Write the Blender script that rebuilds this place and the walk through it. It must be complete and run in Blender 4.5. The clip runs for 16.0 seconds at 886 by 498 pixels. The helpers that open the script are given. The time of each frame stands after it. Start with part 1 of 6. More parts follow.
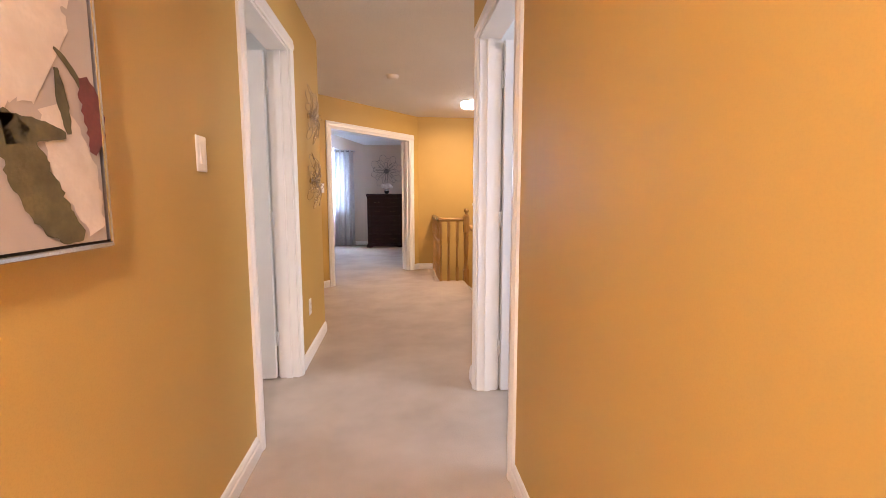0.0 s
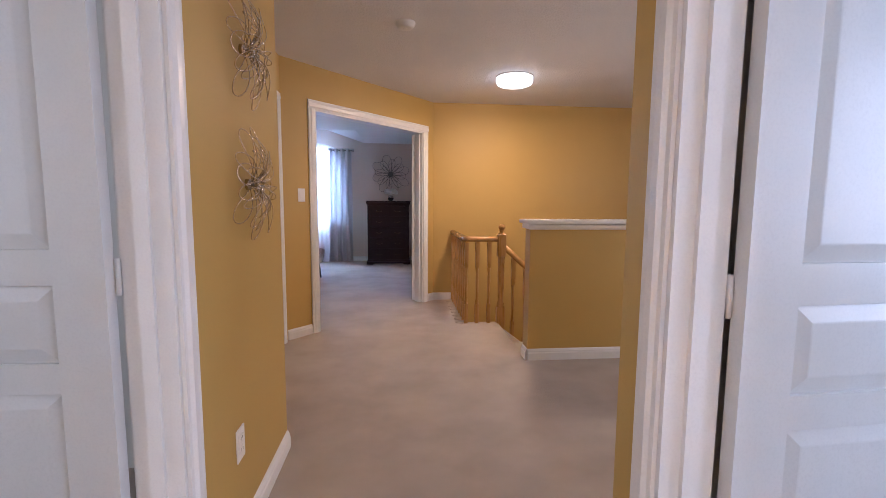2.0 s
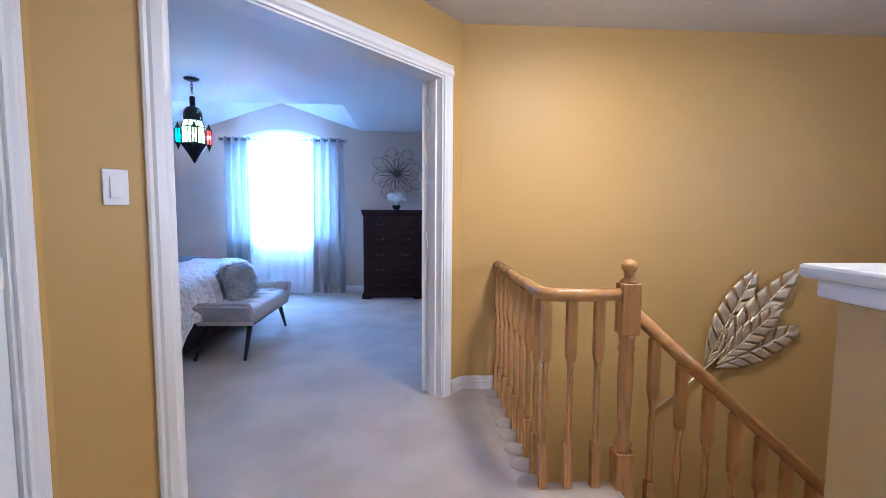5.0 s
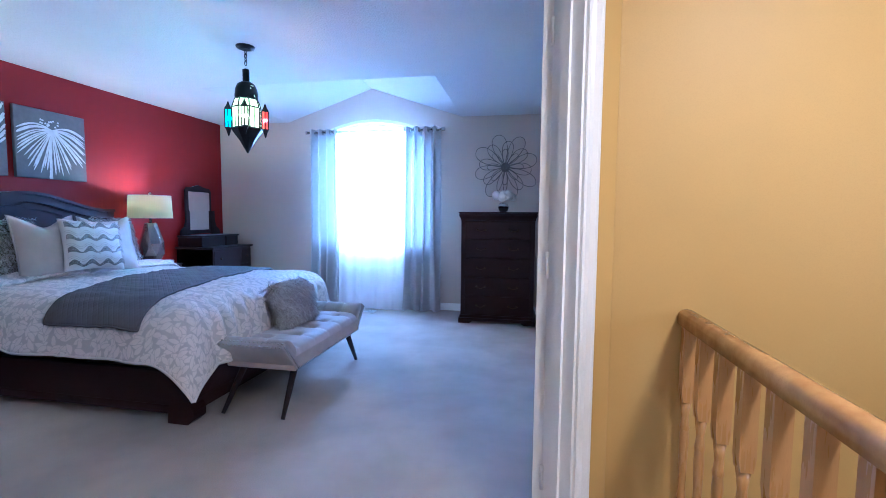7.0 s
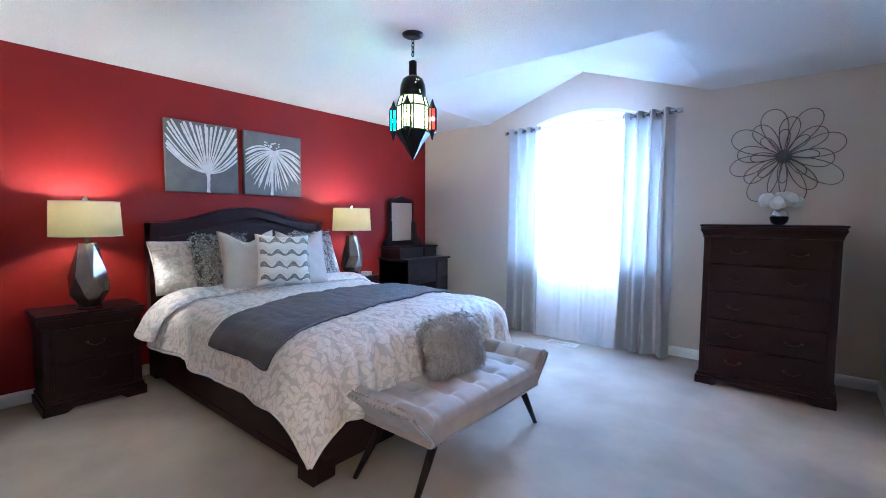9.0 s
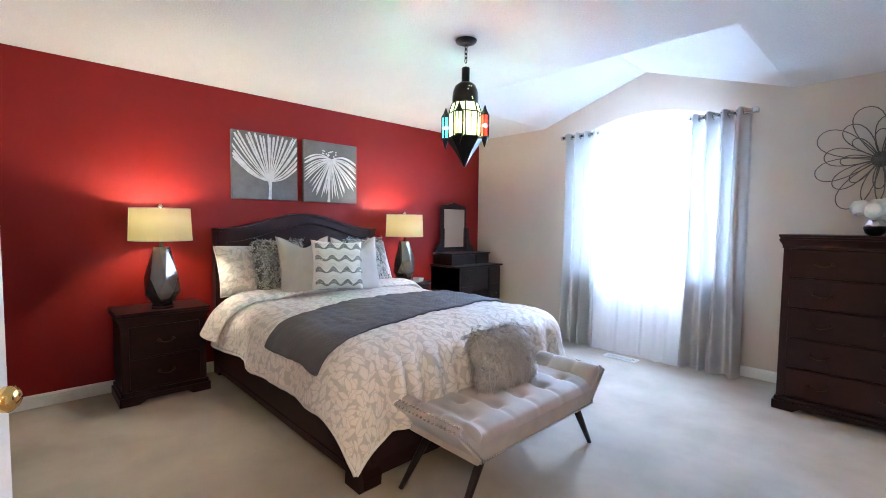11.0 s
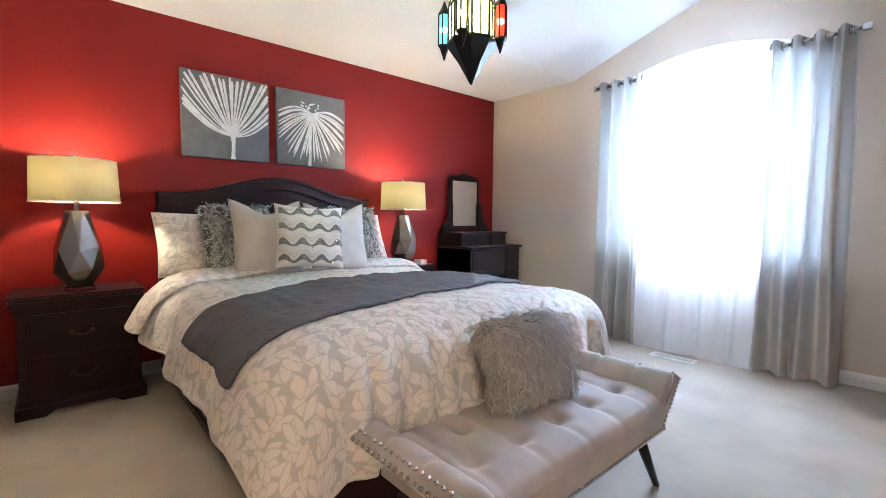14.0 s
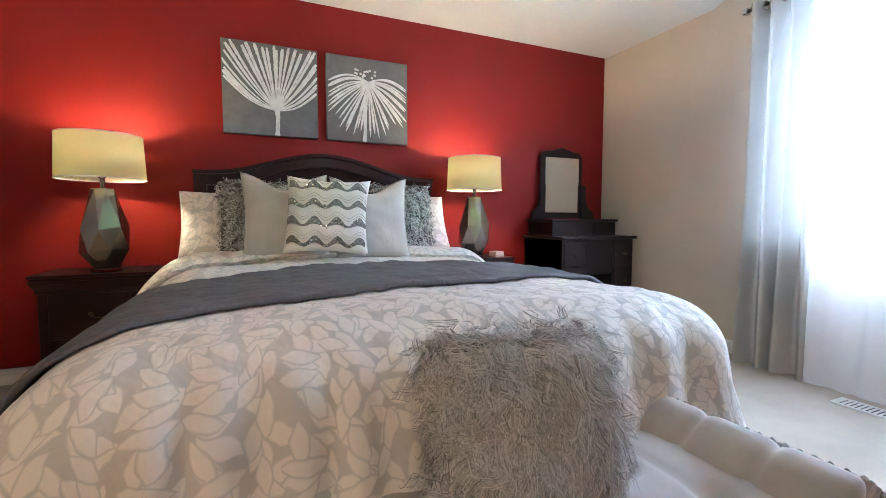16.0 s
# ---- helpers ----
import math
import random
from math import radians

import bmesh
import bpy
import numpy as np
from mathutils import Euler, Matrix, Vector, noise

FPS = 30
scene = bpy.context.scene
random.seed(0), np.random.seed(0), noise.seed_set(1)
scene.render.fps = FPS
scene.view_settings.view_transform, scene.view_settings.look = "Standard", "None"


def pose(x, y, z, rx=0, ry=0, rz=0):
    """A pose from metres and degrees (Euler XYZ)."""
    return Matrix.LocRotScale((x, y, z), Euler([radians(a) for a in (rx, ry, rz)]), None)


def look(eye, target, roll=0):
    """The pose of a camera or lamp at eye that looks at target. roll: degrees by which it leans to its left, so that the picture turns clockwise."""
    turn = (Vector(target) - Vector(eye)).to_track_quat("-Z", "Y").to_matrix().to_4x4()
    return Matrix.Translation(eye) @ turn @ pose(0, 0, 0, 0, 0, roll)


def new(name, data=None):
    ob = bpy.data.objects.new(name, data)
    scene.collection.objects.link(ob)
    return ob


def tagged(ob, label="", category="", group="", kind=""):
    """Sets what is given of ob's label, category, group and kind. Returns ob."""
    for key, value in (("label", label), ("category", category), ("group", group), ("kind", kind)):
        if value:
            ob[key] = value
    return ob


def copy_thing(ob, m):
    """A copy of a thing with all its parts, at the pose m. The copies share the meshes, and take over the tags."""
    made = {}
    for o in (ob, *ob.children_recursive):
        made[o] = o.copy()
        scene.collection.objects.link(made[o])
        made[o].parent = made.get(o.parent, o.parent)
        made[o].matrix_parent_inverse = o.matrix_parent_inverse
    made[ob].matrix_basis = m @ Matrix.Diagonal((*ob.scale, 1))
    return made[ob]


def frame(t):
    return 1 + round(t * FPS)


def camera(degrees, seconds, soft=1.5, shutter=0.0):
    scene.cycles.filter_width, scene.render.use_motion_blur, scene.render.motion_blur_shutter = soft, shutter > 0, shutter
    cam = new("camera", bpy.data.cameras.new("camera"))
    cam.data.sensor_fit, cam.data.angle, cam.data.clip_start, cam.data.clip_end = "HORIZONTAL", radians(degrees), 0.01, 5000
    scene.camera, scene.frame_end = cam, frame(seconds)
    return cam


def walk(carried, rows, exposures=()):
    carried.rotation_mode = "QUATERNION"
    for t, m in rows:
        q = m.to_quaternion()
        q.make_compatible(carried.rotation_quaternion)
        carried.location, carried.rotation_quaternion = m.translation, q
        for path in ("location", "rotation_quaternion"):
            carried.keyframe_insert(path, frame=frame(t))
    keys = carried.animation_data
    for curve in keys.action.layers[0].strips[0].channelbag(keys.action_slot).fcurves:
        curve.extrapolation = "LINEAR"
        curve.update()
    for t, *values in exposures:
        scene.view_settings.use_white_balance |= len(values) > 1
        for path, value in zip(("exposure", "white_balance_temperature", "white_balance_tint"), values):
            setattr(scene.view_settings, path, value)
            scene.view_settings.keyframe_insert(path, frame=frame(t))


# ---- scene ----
cam = camera(89.9, 16.0, soft=0.6)
PATH = [
    (0, (0.382, 0.227, 1.148), (0.58, 2.203, 0.918), 0.0),
    (0.5, (0.37, 0.652, 1.172), (0.565, 2.629, 0.945), 0.3),
    (0.7, (0.367, 0.837, 1.155), (0.56, 2.815, 0.93), 0.3),
    (1, (0.367, 1.085, 1.184), (0.562, 3.063, 0.962), 0.3),
    (1.5, (0.348, 1.496, 1.189), (0.538, 3.475, 0.97), 0.4),
    (2, (0.297, 1.906, 1.206), (0.489, 3.886, 0.999), 0.4),
    (2.2, (0.326, 2.087, 1.193), (0.501, 4.07, 0.991), 0.4),
    (2.5, (0.309, 2.338, 1.217), (0.495, 4.32, 1.026), 0.5),
    (3, (0.307, 2.767, 1.197), (0.488, 4.751, 1.017), 0.4),
    (3.2, (0.319, 2.935, 1.202), (0.493, 4.92, 1.033), 0.4),
    (5.3, (0.417, 4.64, 1.185), (0.502, 6.632, 1.028), 0.3),
    (5.5, (0.421, 4.772, 1.186), (0.473, 6.765, 1.03), 0.3),
    (5.8, (0.417, 4.986, 1.164), (0.409, 6.979, 1.003), 0.4),
    (6, (0.401, 5.129, 1.155), (0.344, 7.123, 1.001), 0.5),
    (6.5, (0.393, 5.416, 1.179), (0.21, 7.402, 1.024), 0.5),
    (7, (0.41, 5.724, 1.186), (0.029, 7.682, 1.038), 0.5),
    (7.5, (0.367, 6.003, 1.177), (-0.267, 7.894, 1.03), 0.4),
    (8, (0.317, 6.262, 1.207), (-0.548, 8.059, 1.062), 0.5),
    (8.5, (0.293, 6.514, 1.235), (-0.79, 8.189, 1.09), 0.3),
    (9, (0.298, 6.658, 1.271), (-0.973, 8.195, 1.133), 0.3),
    (9.5, (0.301, 6.693, 1.298), (-1.052, 8.16, 1.172), 0.5),
    (11.8, (0.27, 6.718, 1.27), (-1.208, 8.06, 1.144), 0.6),
    (12, (0.264, 6.728, 1.262), (-1.22, 8.062, 1.133), 0.6),
    (12.5, (0.175, 6.808, 1.21), (-1.315, 8.137, 1.079), 0.6),
    (13, (0.03, 6.952, 1.189), (-1.462, 8.277, 1.047), 0.6),
    (13.5, (-0.118, 7.103, 1.131), (-1.612, 8.426, 0.994), 0.5),
    (14, (-0.256, 7.325, 1.06), (-1.752, 8.645, 0.924), 0.4),
    (14.5, (-0.354, 7.523, 0.99), (-1.863, 8.828, 0.857), 0.2),
    (15, (-0.475, 7.723, 0.968), (-2.027, 8.975, 0.825), 0.1),
    (15.5, (-0.532, 7.914, 0.933), (-2.184, 9.034, 0.8), 0.0),
    (16, (-0.543, 8.134, 0.927), (-2.367, 8.942, 0.793), 0.0),
]

EXPOSURE = [(0.0, 0.24, 6150, 25), (0.5, 0.44, 6050, 24), (1.0, 0.28, 5800, 24), (2.0, -0.26, 5250, 24), (3.0, 0.12, 4850, 20), (5.5, 0.22, 4020, 14), (7.5, 0.24, 4120, 15), (9.0, 0.40, 4900, 11), (12.0, 0.68, 6150, 11), (14.0, 0.55, 6400, 11), (15.0, 0.40, 6500, 10), (16.0, 0.36, 6600, 9)]
walk(cam, [(t, look(eye, target, roll)) for t, eye, target, roll in PATH], EXPOSURE)

# ---- world and lights ----
world = bpy.data.worlds.new("sky")
scene.world = world
world.use_nodes = True
wn = world.node_tree
sky = wn.nodes.new("ShaderNodeTexSky")
sky.sky_type, sky.sun_disc = "NISHITA", False
sky.sun_elevation, sky.sun_rotation = radians(40), radians(150)
wn.links.new(sky.outputs[0], wn.nodes["Background"].inputs[0])
wn.nodes["Background"].inputs[1].default_value = 0.12


def lamp(name, kind, m, energy, colour, size=0.1, size_y=None, spread=None):
    data = bpy.data.lights.new(name, kind)
    data.energy, data.color = energy, colour
    if kind == "AREA":
        data.shape = "RECTANGLE" if size_y else "DISK"
        data.size = size
        if size_y:
            data.size_y = size_y
        if spread:
            data.spread = radians(spread)
    else:
        data.shadow_soft_size = size
    ob = new(name, data)
    ob.matrix_world = m
    return ob


CEIL = 2.40
HALL_LIGHT = (1.38, 6.17)
UNSEEN_LIGHT = (0.28, -0.75)
DAY = (0.84, 0.91, 1.0)
WARM = (1.0, 0.69, 0.39)
lamp("hall_bulb", "AREA", pose(HALL_LIGHT[0], HALL_LIGHT[1], 2.298), 37, WARM, 0.30)
lamp("hall_bulb_upper", "POINT", pose(HALL_LIGHT[0], HALL_LIGHT[1], 2.335), 17, WARM, 0.09)
# Two fill lamps added behind the start to brighten the near hallway walls.
lamp("back_hall_fill", "AREA", pose(UNSEEN_LIGHT[0], UNSEEN_LIGHT[1], 2.298), 80, (1.0, 0.85, 0.73), 0.30)
lamp("back_hall_fill_upper", "POINT", pose(UNSEEN_LIGHT[0], UNSEEN_LIGHT[1], 2.335), 56, (1.0, 0.85, 0.72), 0.09)
lamp("daylight_left_room", "AREA", pose(-2.55, 1.9, 1.5, 90, 0, -90), 20, (1.0, 0.95, 0.86), 1.2, 1.2)
lamp("daylight_right_room", "AREA", pose(3.35, 1.6, 1.5, 90, 0, 90), 44, DAY, 1.2, 1.2)
# Fill lamp added for the loft, as if from a window on its east side.
lamp("loft_fill", "AREA", pose(4.44, 4.1, 1.5, 90, 0, 90), 44, (1.0, 0.95, 0.88), 1.2, 1.2)
LAMPS = [(-3.475, 7.435), (-3.455, 9.675)]
for lx, ly in LAMPS:
    lamp("bedside_bulb", "POINT", pose(lx, ly, 1.305), 36, (1.0, 0.85, 0.60), 0.03)
LANTERN = (-1.644, 8.705)
lamp("lantern_bulb", "POINT", pose(*LANTERN, 1.90), 4, (1.0, 0.85, 0.62), 0.03)
PODS = ((28, "glass_red", (1.0, 0.10, 0.14)), (118, "glass_green", (0.16, 1.0, 0.35)), (208, "glass_teal", (0.12, 0.8, 1.0)), (298, "glass_pale", (1.0, 0.55, 0.18)))
# Added coloured lamps imitate the single bulb's light tinted by the pod glass.
for ang, _, tint in PODS:
    lamp("lantern_pod_tint", "POINT", pose(LANTERN[0] + 0.125 * math.cos(radians(ang)), LANTERN[1] + 0.125 * math.sin(radians(ang)), CEIL - 0.52), 3.6, tint, 0.012)
lamp("window_daylight", "AREA", pose(-1.58, 11.85, 2.25, -50, 0, 0), 960, (0.49, 0.69, 1.0), 2.0, 1.7, 120)

# ---- materials ----


def mat(name, colour=(0.8, 0.8, 0.8), rough=0.6, metal=0.0):
    m = bpy.data.materials.new(name)
    m.use_nodes = True
    b = m.node_tree.nodes["Principled BSDF"]
    b.inputs["Base Color"].default_value = (*colour, 1)
    b.inputs["Roughness"].default_value = rough
    b.inputs["Metallic"].default_value = metal
    return m


def bsdf(m):
    return m.node_tree.nodes["Principled BSDF"]


def node(m, kind, **values):
    n = m.node_tree.nodes.new("ShaderNode" + kind)
    for key, value in values.items():
        n.inputs[key.replace("_", " ")].default_value = value
    return n


def link(m, a, b):
    m.node_tree.links.new(a, b)


def coords(m, scale=(1, 1, 1), source="Object"):
    t = node(m, "TexCoord")
    mp = node(m, "Mapping")
    mp.inputs["Scale"].default_value = scale
    link(m, t.outputs[source], mp.inputs["Vector"])
    return mp.outputs["Vector"]


def mixed(m, fac, a, b):
    n = m.node_tree.nodes.new("ShaderNodeMix")
    n.data_type = "RGBA"
    if isinstance(fac, float):
        n.inputs[0].default_value = fac
    else:
        link(m, fac, n.inputs[0])
    for slot, v in ((6, a), (7, b)):
        if isinstance(v, tuple):
            n.inputs[slot].default_value = (*v, 1)
        else:
            link(m, v, n.inputs[slot])
    return n.outputs[2]


def ramp(m, value, lo, hi):
    n = m.node_tree.nodes.new("ShaderNodeMapRange")
    n.inputs[1].default_value, n.inputs[2].default_value = lo, hi
    link(m, value, n.inputs[0])
    return n.outputs[0]


def noisy(m, vec, scale, detail=3.0, rough=0.55):
    n = node(m, "TexNoise", Scale=scale, Detail=detail, Roughness=rough)
    link(m, vec, n.inputs["Vector"])
    return n.outputs["Fac"]


def bump(m, value, strength, distance):
    n = node(m, "Bump", Strength=strength, Distance=distance)
    link(m, value, n.inputs["Height"])
    old = bsdf(m).inputs["Normal"]
    if old.is_linked:
        link(m, old.links[0].from_socket, n.inputs["Normal"])
    link(m, n.outputs[0], bsdf(m).inputs["Normal"])


def surface(name, dark, light, rough, scale_big=3.0, scale_fine=200.0, bump_by=0.1, bump_mm=0.5, metal=0.0, stretch=(1, 1, 1), rough_vary=0.1):
    """Two scales of colour change, fine relief and uneven gloss."""
    m = mat(name, light, rough, metal)
    v = coords(m, stretch)
    big = noisy(m, v, scale_big)
    fine = noisy(m, v, scale_fine, 2.0)
    col = mixed(m, ramp(m, big, 0.3, 0.7), dark, light)
    mid = tuple((a + b) / 2 * 0.93 for a, b in zip(dark, light))
    col = mixed(m, ramp(m, fine, 0.45, 0.95), col, mid)
    link(m, col, bsdf(m).inputs["Base Color"])
    r = m.node_tree.nodes.new("ShaderNodeMapRange")
    r.inputs[3].default_value, r.inputs[4].default_value = max(0.02, rough - rough_vary), min(1, rough + rough_vary)
    link(m, big, r.inputs[0])
    link(m, r.outputs[0], bsdf(m).inputs["Roughness"])
    bump(m, fine, bump_by, bump_mm / 1000)
    return m


M = {}
M["gold"] = surface("gold_wall_paint", (0.50, 0.325, 0.080), (0.54, 0.355, 0.092), 0.55, 1.6, 260, 0.12, 0.4)
M["red"] = surface("red_wall_paint", (0.18, 0.0085, 0.0065), (0.21, 0.0105, 0.008), 0.6, 1.6, 260, 0.12, 0.4)
M["beige"] = surface("beige_wall_paint", (0.60, 0.51, 0.42), (0.64, 0.545, 0.45), 0.5, 1.6, 260, 0.12, 0.4)
M["white"] = surface("white_trim_paint", (0.76, 0.75, 0.71), (0.82, 0.81, 0.78), 0.32, 4.0, 160, 0.05, 0.3)
M["bluewhite"] = surface("white_room_paint", (0.70, 0.70, 0.66), (0.74, 0.74, 0.70), 0.5, 2.0, 200, 0.1, 0.4)
M["ceiling"] = surface("stippled_ceiling", (0.74, 0.73, 0.71), (0.80, 0.79, 0.77), 0.9, 1.0, 75, 1.0, 6.0, rough_vary=0.05)
M["carpet"] = surface("beige_carpet", (0.41, 0.345, 0.275), (0.54, 0.465, 0.38), 0.95, 2.6, 320, 0.9, 4.0, rough_vary=0.04)
M["oak"] = surface("honey_oak", (0.42, 0.225, 0.062), (0.50, 0.282, 0.082), 0.28, 7.0, 90, 0.12, 0.4, stretch=(6, 6, 0.7))
M["oak_rail"] = surface("honey_oak_rail", (0.36, 0.185, 0.05), (0.50, 0.285, 0.085), 0.2, 9.0, 90, 0.08, 0.3, stretch=(2, 2, 2))
M["mahogany"] = surface("dark_cherry_wood", (0.017, 0.0058, 0.0058), (0.027, 0.008, 0.008), 0.42, 3.0, 40, 0.02, 0.2, stretch=(1, 1, 4), rough_vary=0.04)
M["mahogany_front"] = surface("cherry_drawer_wood", (0.014, 0.0045, 0.0047), (0.023, 0.0066, 0.0068), 0.42, 3.0, 40, 0.02, 0.2, stretch=(1, 1, 6), rough_vary=0.04)
M["black_wood"] = surface("black_wood", (0.013, 0.0085, 0.0085), (0.021, 0.0125, 0.012), 0.42, 4.0, 60, 0.02, 0.2, rough_vary=0.04)
for k in ("mahogany", "mahogany_front", "black_wood"):
    bsdf(M[k]).inputs["Specular IOR Level"].default_value = 0.18
bsdf(M["red"]).inputs["Specular IOR Level"].default_value = 0.18
M["black_metal"] = surface("black_metal", (0.010, 0.010, 0.011), (0.022, 0.022, 0.024), 0.35, 12.0, 150, 0.2, 0.5, metal=0.6)
M["brass"] = surface("polished_brass", (0.70, 0.46, 0.15), (0.86, 0.62, 0.25), 0.18, 10.0, 120, 0.03, 0.2, metal=1.0)
M["old_brass"] = surface("aged_brass", (0.05, 0.030, 0.014), (0.10, 0.065, 0.03), 0.4, 14.0, 140, 0.1, 0.3, metal=1.0)
M["chrome"] = surface("brushed_nickel", (0.55, 0.54, 0.53), (0.70, 0.69, 0.67), 0.22, 12.0, 160, 0.03, 0.2, metal=1.0)
M["wire"] = surface("antique_silver_wire", (0.44, 0.38, 0.31), (0.68, 0.62, 0.52), 0.2, 15.0, 160, 0.08, 0.2, metal=1.0)
M["dark_wire"] = surface("dark_pewter_wire", (0.11, 0.10, 0.095), (0.21, 0.19, 0.18), 0.4, 15.0, 160, 0.08, 0.2, metal=0.8)
M["leaf_gold"] = surface("champagne_leaf_metal", (0.66, 0.54, 0.32), (0.84, 0.73, 0.50), 0.42, 9.0, 90, 0.15, 0.6, metal=0.75)
M["plastic"] = surface("white_plastic", (0.78, 0.77, 0.73), (0.82, 0.81, 0.78), 0.35, 20.0, 200, 0.02, 0.1)
M["velvet"] = surface("greige_velvet", (0.33, 0.285, 0.265), (0.42, 0.37, 0.345), 0.75, 9.0, 420, 0.25, 0.5)
bsdf(M["velvet"]).inputs["Sheen Weight"].default_value = 0.5
M["quilt"] = surface("charcoal_quilt", (0.075, 0.073, 0.080), (0.105, 0.102, 0.110), 0.8, 8.0, 300, 0.3, 0.6)
for turn in (45, -45):
    lines = node(M["quilt"], "TexWave", Scale=13.0, Distortion=0.0)
    lines.wave_profile = "SIN"
    place = node(M["quilt"], "Mapping")
    place.inputs["Rotation"].default_value = (0, 0, radians(turn))
    link(M["quilt"], node(M["quilt"], "TexCoord").outputs["Object"], place.inputs["Vector"])
    link(M["quilt"], place.outputs[0], lines.inputs["Vector"])
    bump(M["quilt"], ramp(M["quilt"], lines.outputs["Fac"], 0.0, 0.25), 0.35, 0.003)
M["linen"] = surface("pale_grey_linen", (0.44, 0.395, 0.36), (0.53, 0.48, 0.445), 0.7, 7.0, 420, 0.3, 0.5)
bump(M["linen"], noisy(M["linen"], coords(M["linen"], (1, 1, 0.6)), 13.0, 3.0, 0.5), 0.5, 0.012)
M["sheet"] = surface("dark_grey_sheet", (0.10, 0.10, 0.11), (0.14, 0.14, 0.15), 0.8, 8.0, 300, 0.2, 0.4)
M["fur"] = surface("grey_curly_fur", (0.30, 0.275, 0.25), (0.50, 0.465, 0.43), 0.8, 30.0, 300, 0.2, 0.5)
M["shag"] = surface("grey_ribbon_shag", (0.14, 0.14, 0.13), (0.42, 0.41, 0.385), 0.35, 30.0, 200, 0.2, 0.5)
M["sequin"] = surface("silver_sequin", (0.10, 0.095, 0.09), (0.34, 0.325, 0.305), 0.33, 110.0, 240, 1.0, 3.0, metal=0.8)
M["ivory"] = surface("ivory_fabric", (0.68, 0.645, 0.60), (0.76, 0.725, 0.68), 0.75, 12.0, 400, 0.3, 0.5)
M["canvas_grey"] = surface("grey_canvas", (0.105, 0.10, 0.098), (0.15, 0.145, 0.142), 0.8, 14.0, 300, 0.4, 0.5)
M["paint_white"] = surface("white_brush_paint", (0.50, 0.49, 0.48), (0.70, 0.69, 0.68), 0.7, 22.0, 260, 0.5, 0.8)
M["petal"] = surface("cream_silk_petal", (0.76, 0.73, 0.65), (0.86, 0.84, 0.78), 0.7, 20.0, 200, 0.2, 0.5)
M["bronze"] = surface("smoked_silver_ceramic", (0.17, 0.15, 0.135), (0.30, 0.27, 0.245), 0.2, 6.0, 120, 0.03, 0.2, metal=0.85)
M["candle_red"] = surface("burgundy_wax", (0.10, 0.008, 0.02), (0.14, 0.012, 0.03), 0.5, 20, 200, 0.1, 0.3)
M["candle_gold"] = surface("ochre_wax", (0.42, 0.29, 0.06), (0.52, 0.37, 0.09), 0.5, 20, 200, 0.1, 0.3)


def strand(name, dark, light, rough):
    """Each strand takes a tone of its own."""
    m = mat(name, light, rough)
    g = node(m, "NewGeometry")
    link(m, mixed(m, g.outputs["Random Per Island"], dark, light), bsdf(m).inputs["Base Color"])
    return m


M["fur_pile"] = strand("curly_fur_locks", (0.20, 0.188, 0.178), (0.78, 0.75, 0.715), 0.5)
M["shag_pile"] = strand("satin_ribbon_locks", (0.10, 0.10, 0.09), (0.60, 0.59, 0.55), 0.35)
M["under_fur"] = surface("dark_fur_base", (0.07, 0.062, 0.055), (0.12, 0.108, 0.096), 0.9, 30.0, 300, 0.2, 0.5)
# Near-black colour stands in for shade in outlet slots, vent well and picture gap.
M["dark"] = mat("gap_shade", (0.012, 0.011, 0.01), 0.9)

glass = mat("clear_glass", (1, 1, 1), 0.03)
bsdf(glass).inputs["Transmission Weight"].default_value = 1.0
M["glass"] = glass
mirror = mat("mirror_glass", (0.9, 0.9, 0.9), 0.02, 1.0)
M["mirror"] = mirror


def glow(name, colour, strength):
    m = mat(name, colour, 0.5)
    bsdf(m).inputs["Emission Color"].default_value = (*colour, 1)
    bsdf(m).inputs["Emission Strength"].default_value = strength
    return m


M["opal"] = glow("lit_opal_glass", (1.0, 0.93, 0.82), 5.0)
M["sky_glow"] = glow("bright_overcast_sky", (0.50, 0.70, 1.0), 45.0)


def cloth(name, colour, through_colour, share, clear=0.0, rough=0.6, stripes=0.0):
    """Thin cloth: part of the light goes through it."""
    m = mat(name, colour, rough)
    nt = m.node_tree
    tr = nt.nodes.new("ShaderNodeBsdfTranslucent")
    tr.inputs[0].default_value = (*through_colour, 1)
    mx = nt.nodes.new("ShaderNodeMixShader")
    mx.inputs[0].default_value = share
    link(m, bsdf(m).outputs[0], mx.inputs[1])
    link(m, tr.outputs[0], mx.inputs[2])
    last = mx
    if clear:
        tp = nt.nodes.new("ShaderNodeBsdfTransparent")
        m2 = nt.nodes.new("ShaderNodeMixShader")
        m2.inputs[0].default_value = clear
        link(m, mx.outputs[0], m2.inputs[1])
        link(m, tp.outputs[0], m2.inputs[2])
        last = m2
    link(m, last.outputs[0], nt.nodes["Material Output"].inputs[0])
    v = coords(m, (1, 1, 1))
    n1 = noisy(m, v, 14.0)
    link(m, mixed(m, n1, tuple(c * 0.93 for c in colour), tuple(min(1, c * 1.05) for c in colour)), bsdf(m).inputs["Base Color"])
    bump(m, noisy(m, coords(m, (300, 300, 60)), 1.0), 0.12, 0.0005)
    return m


M["curtain"] = cloth("silver_satin_curtain", (0.56, 0.535, 0.51), (0.66, 0.64, 0.62), 0.045, 0.0, 0.32)
bsdf(M["curtain"]).inputs["Metallic"].default_value = 0.45
M["sheer"] = cloth("white_voile", (0.88, 0.87, 0.89), (0.95, 0.93, 0.95), 0.32, 0.10, 0.7)
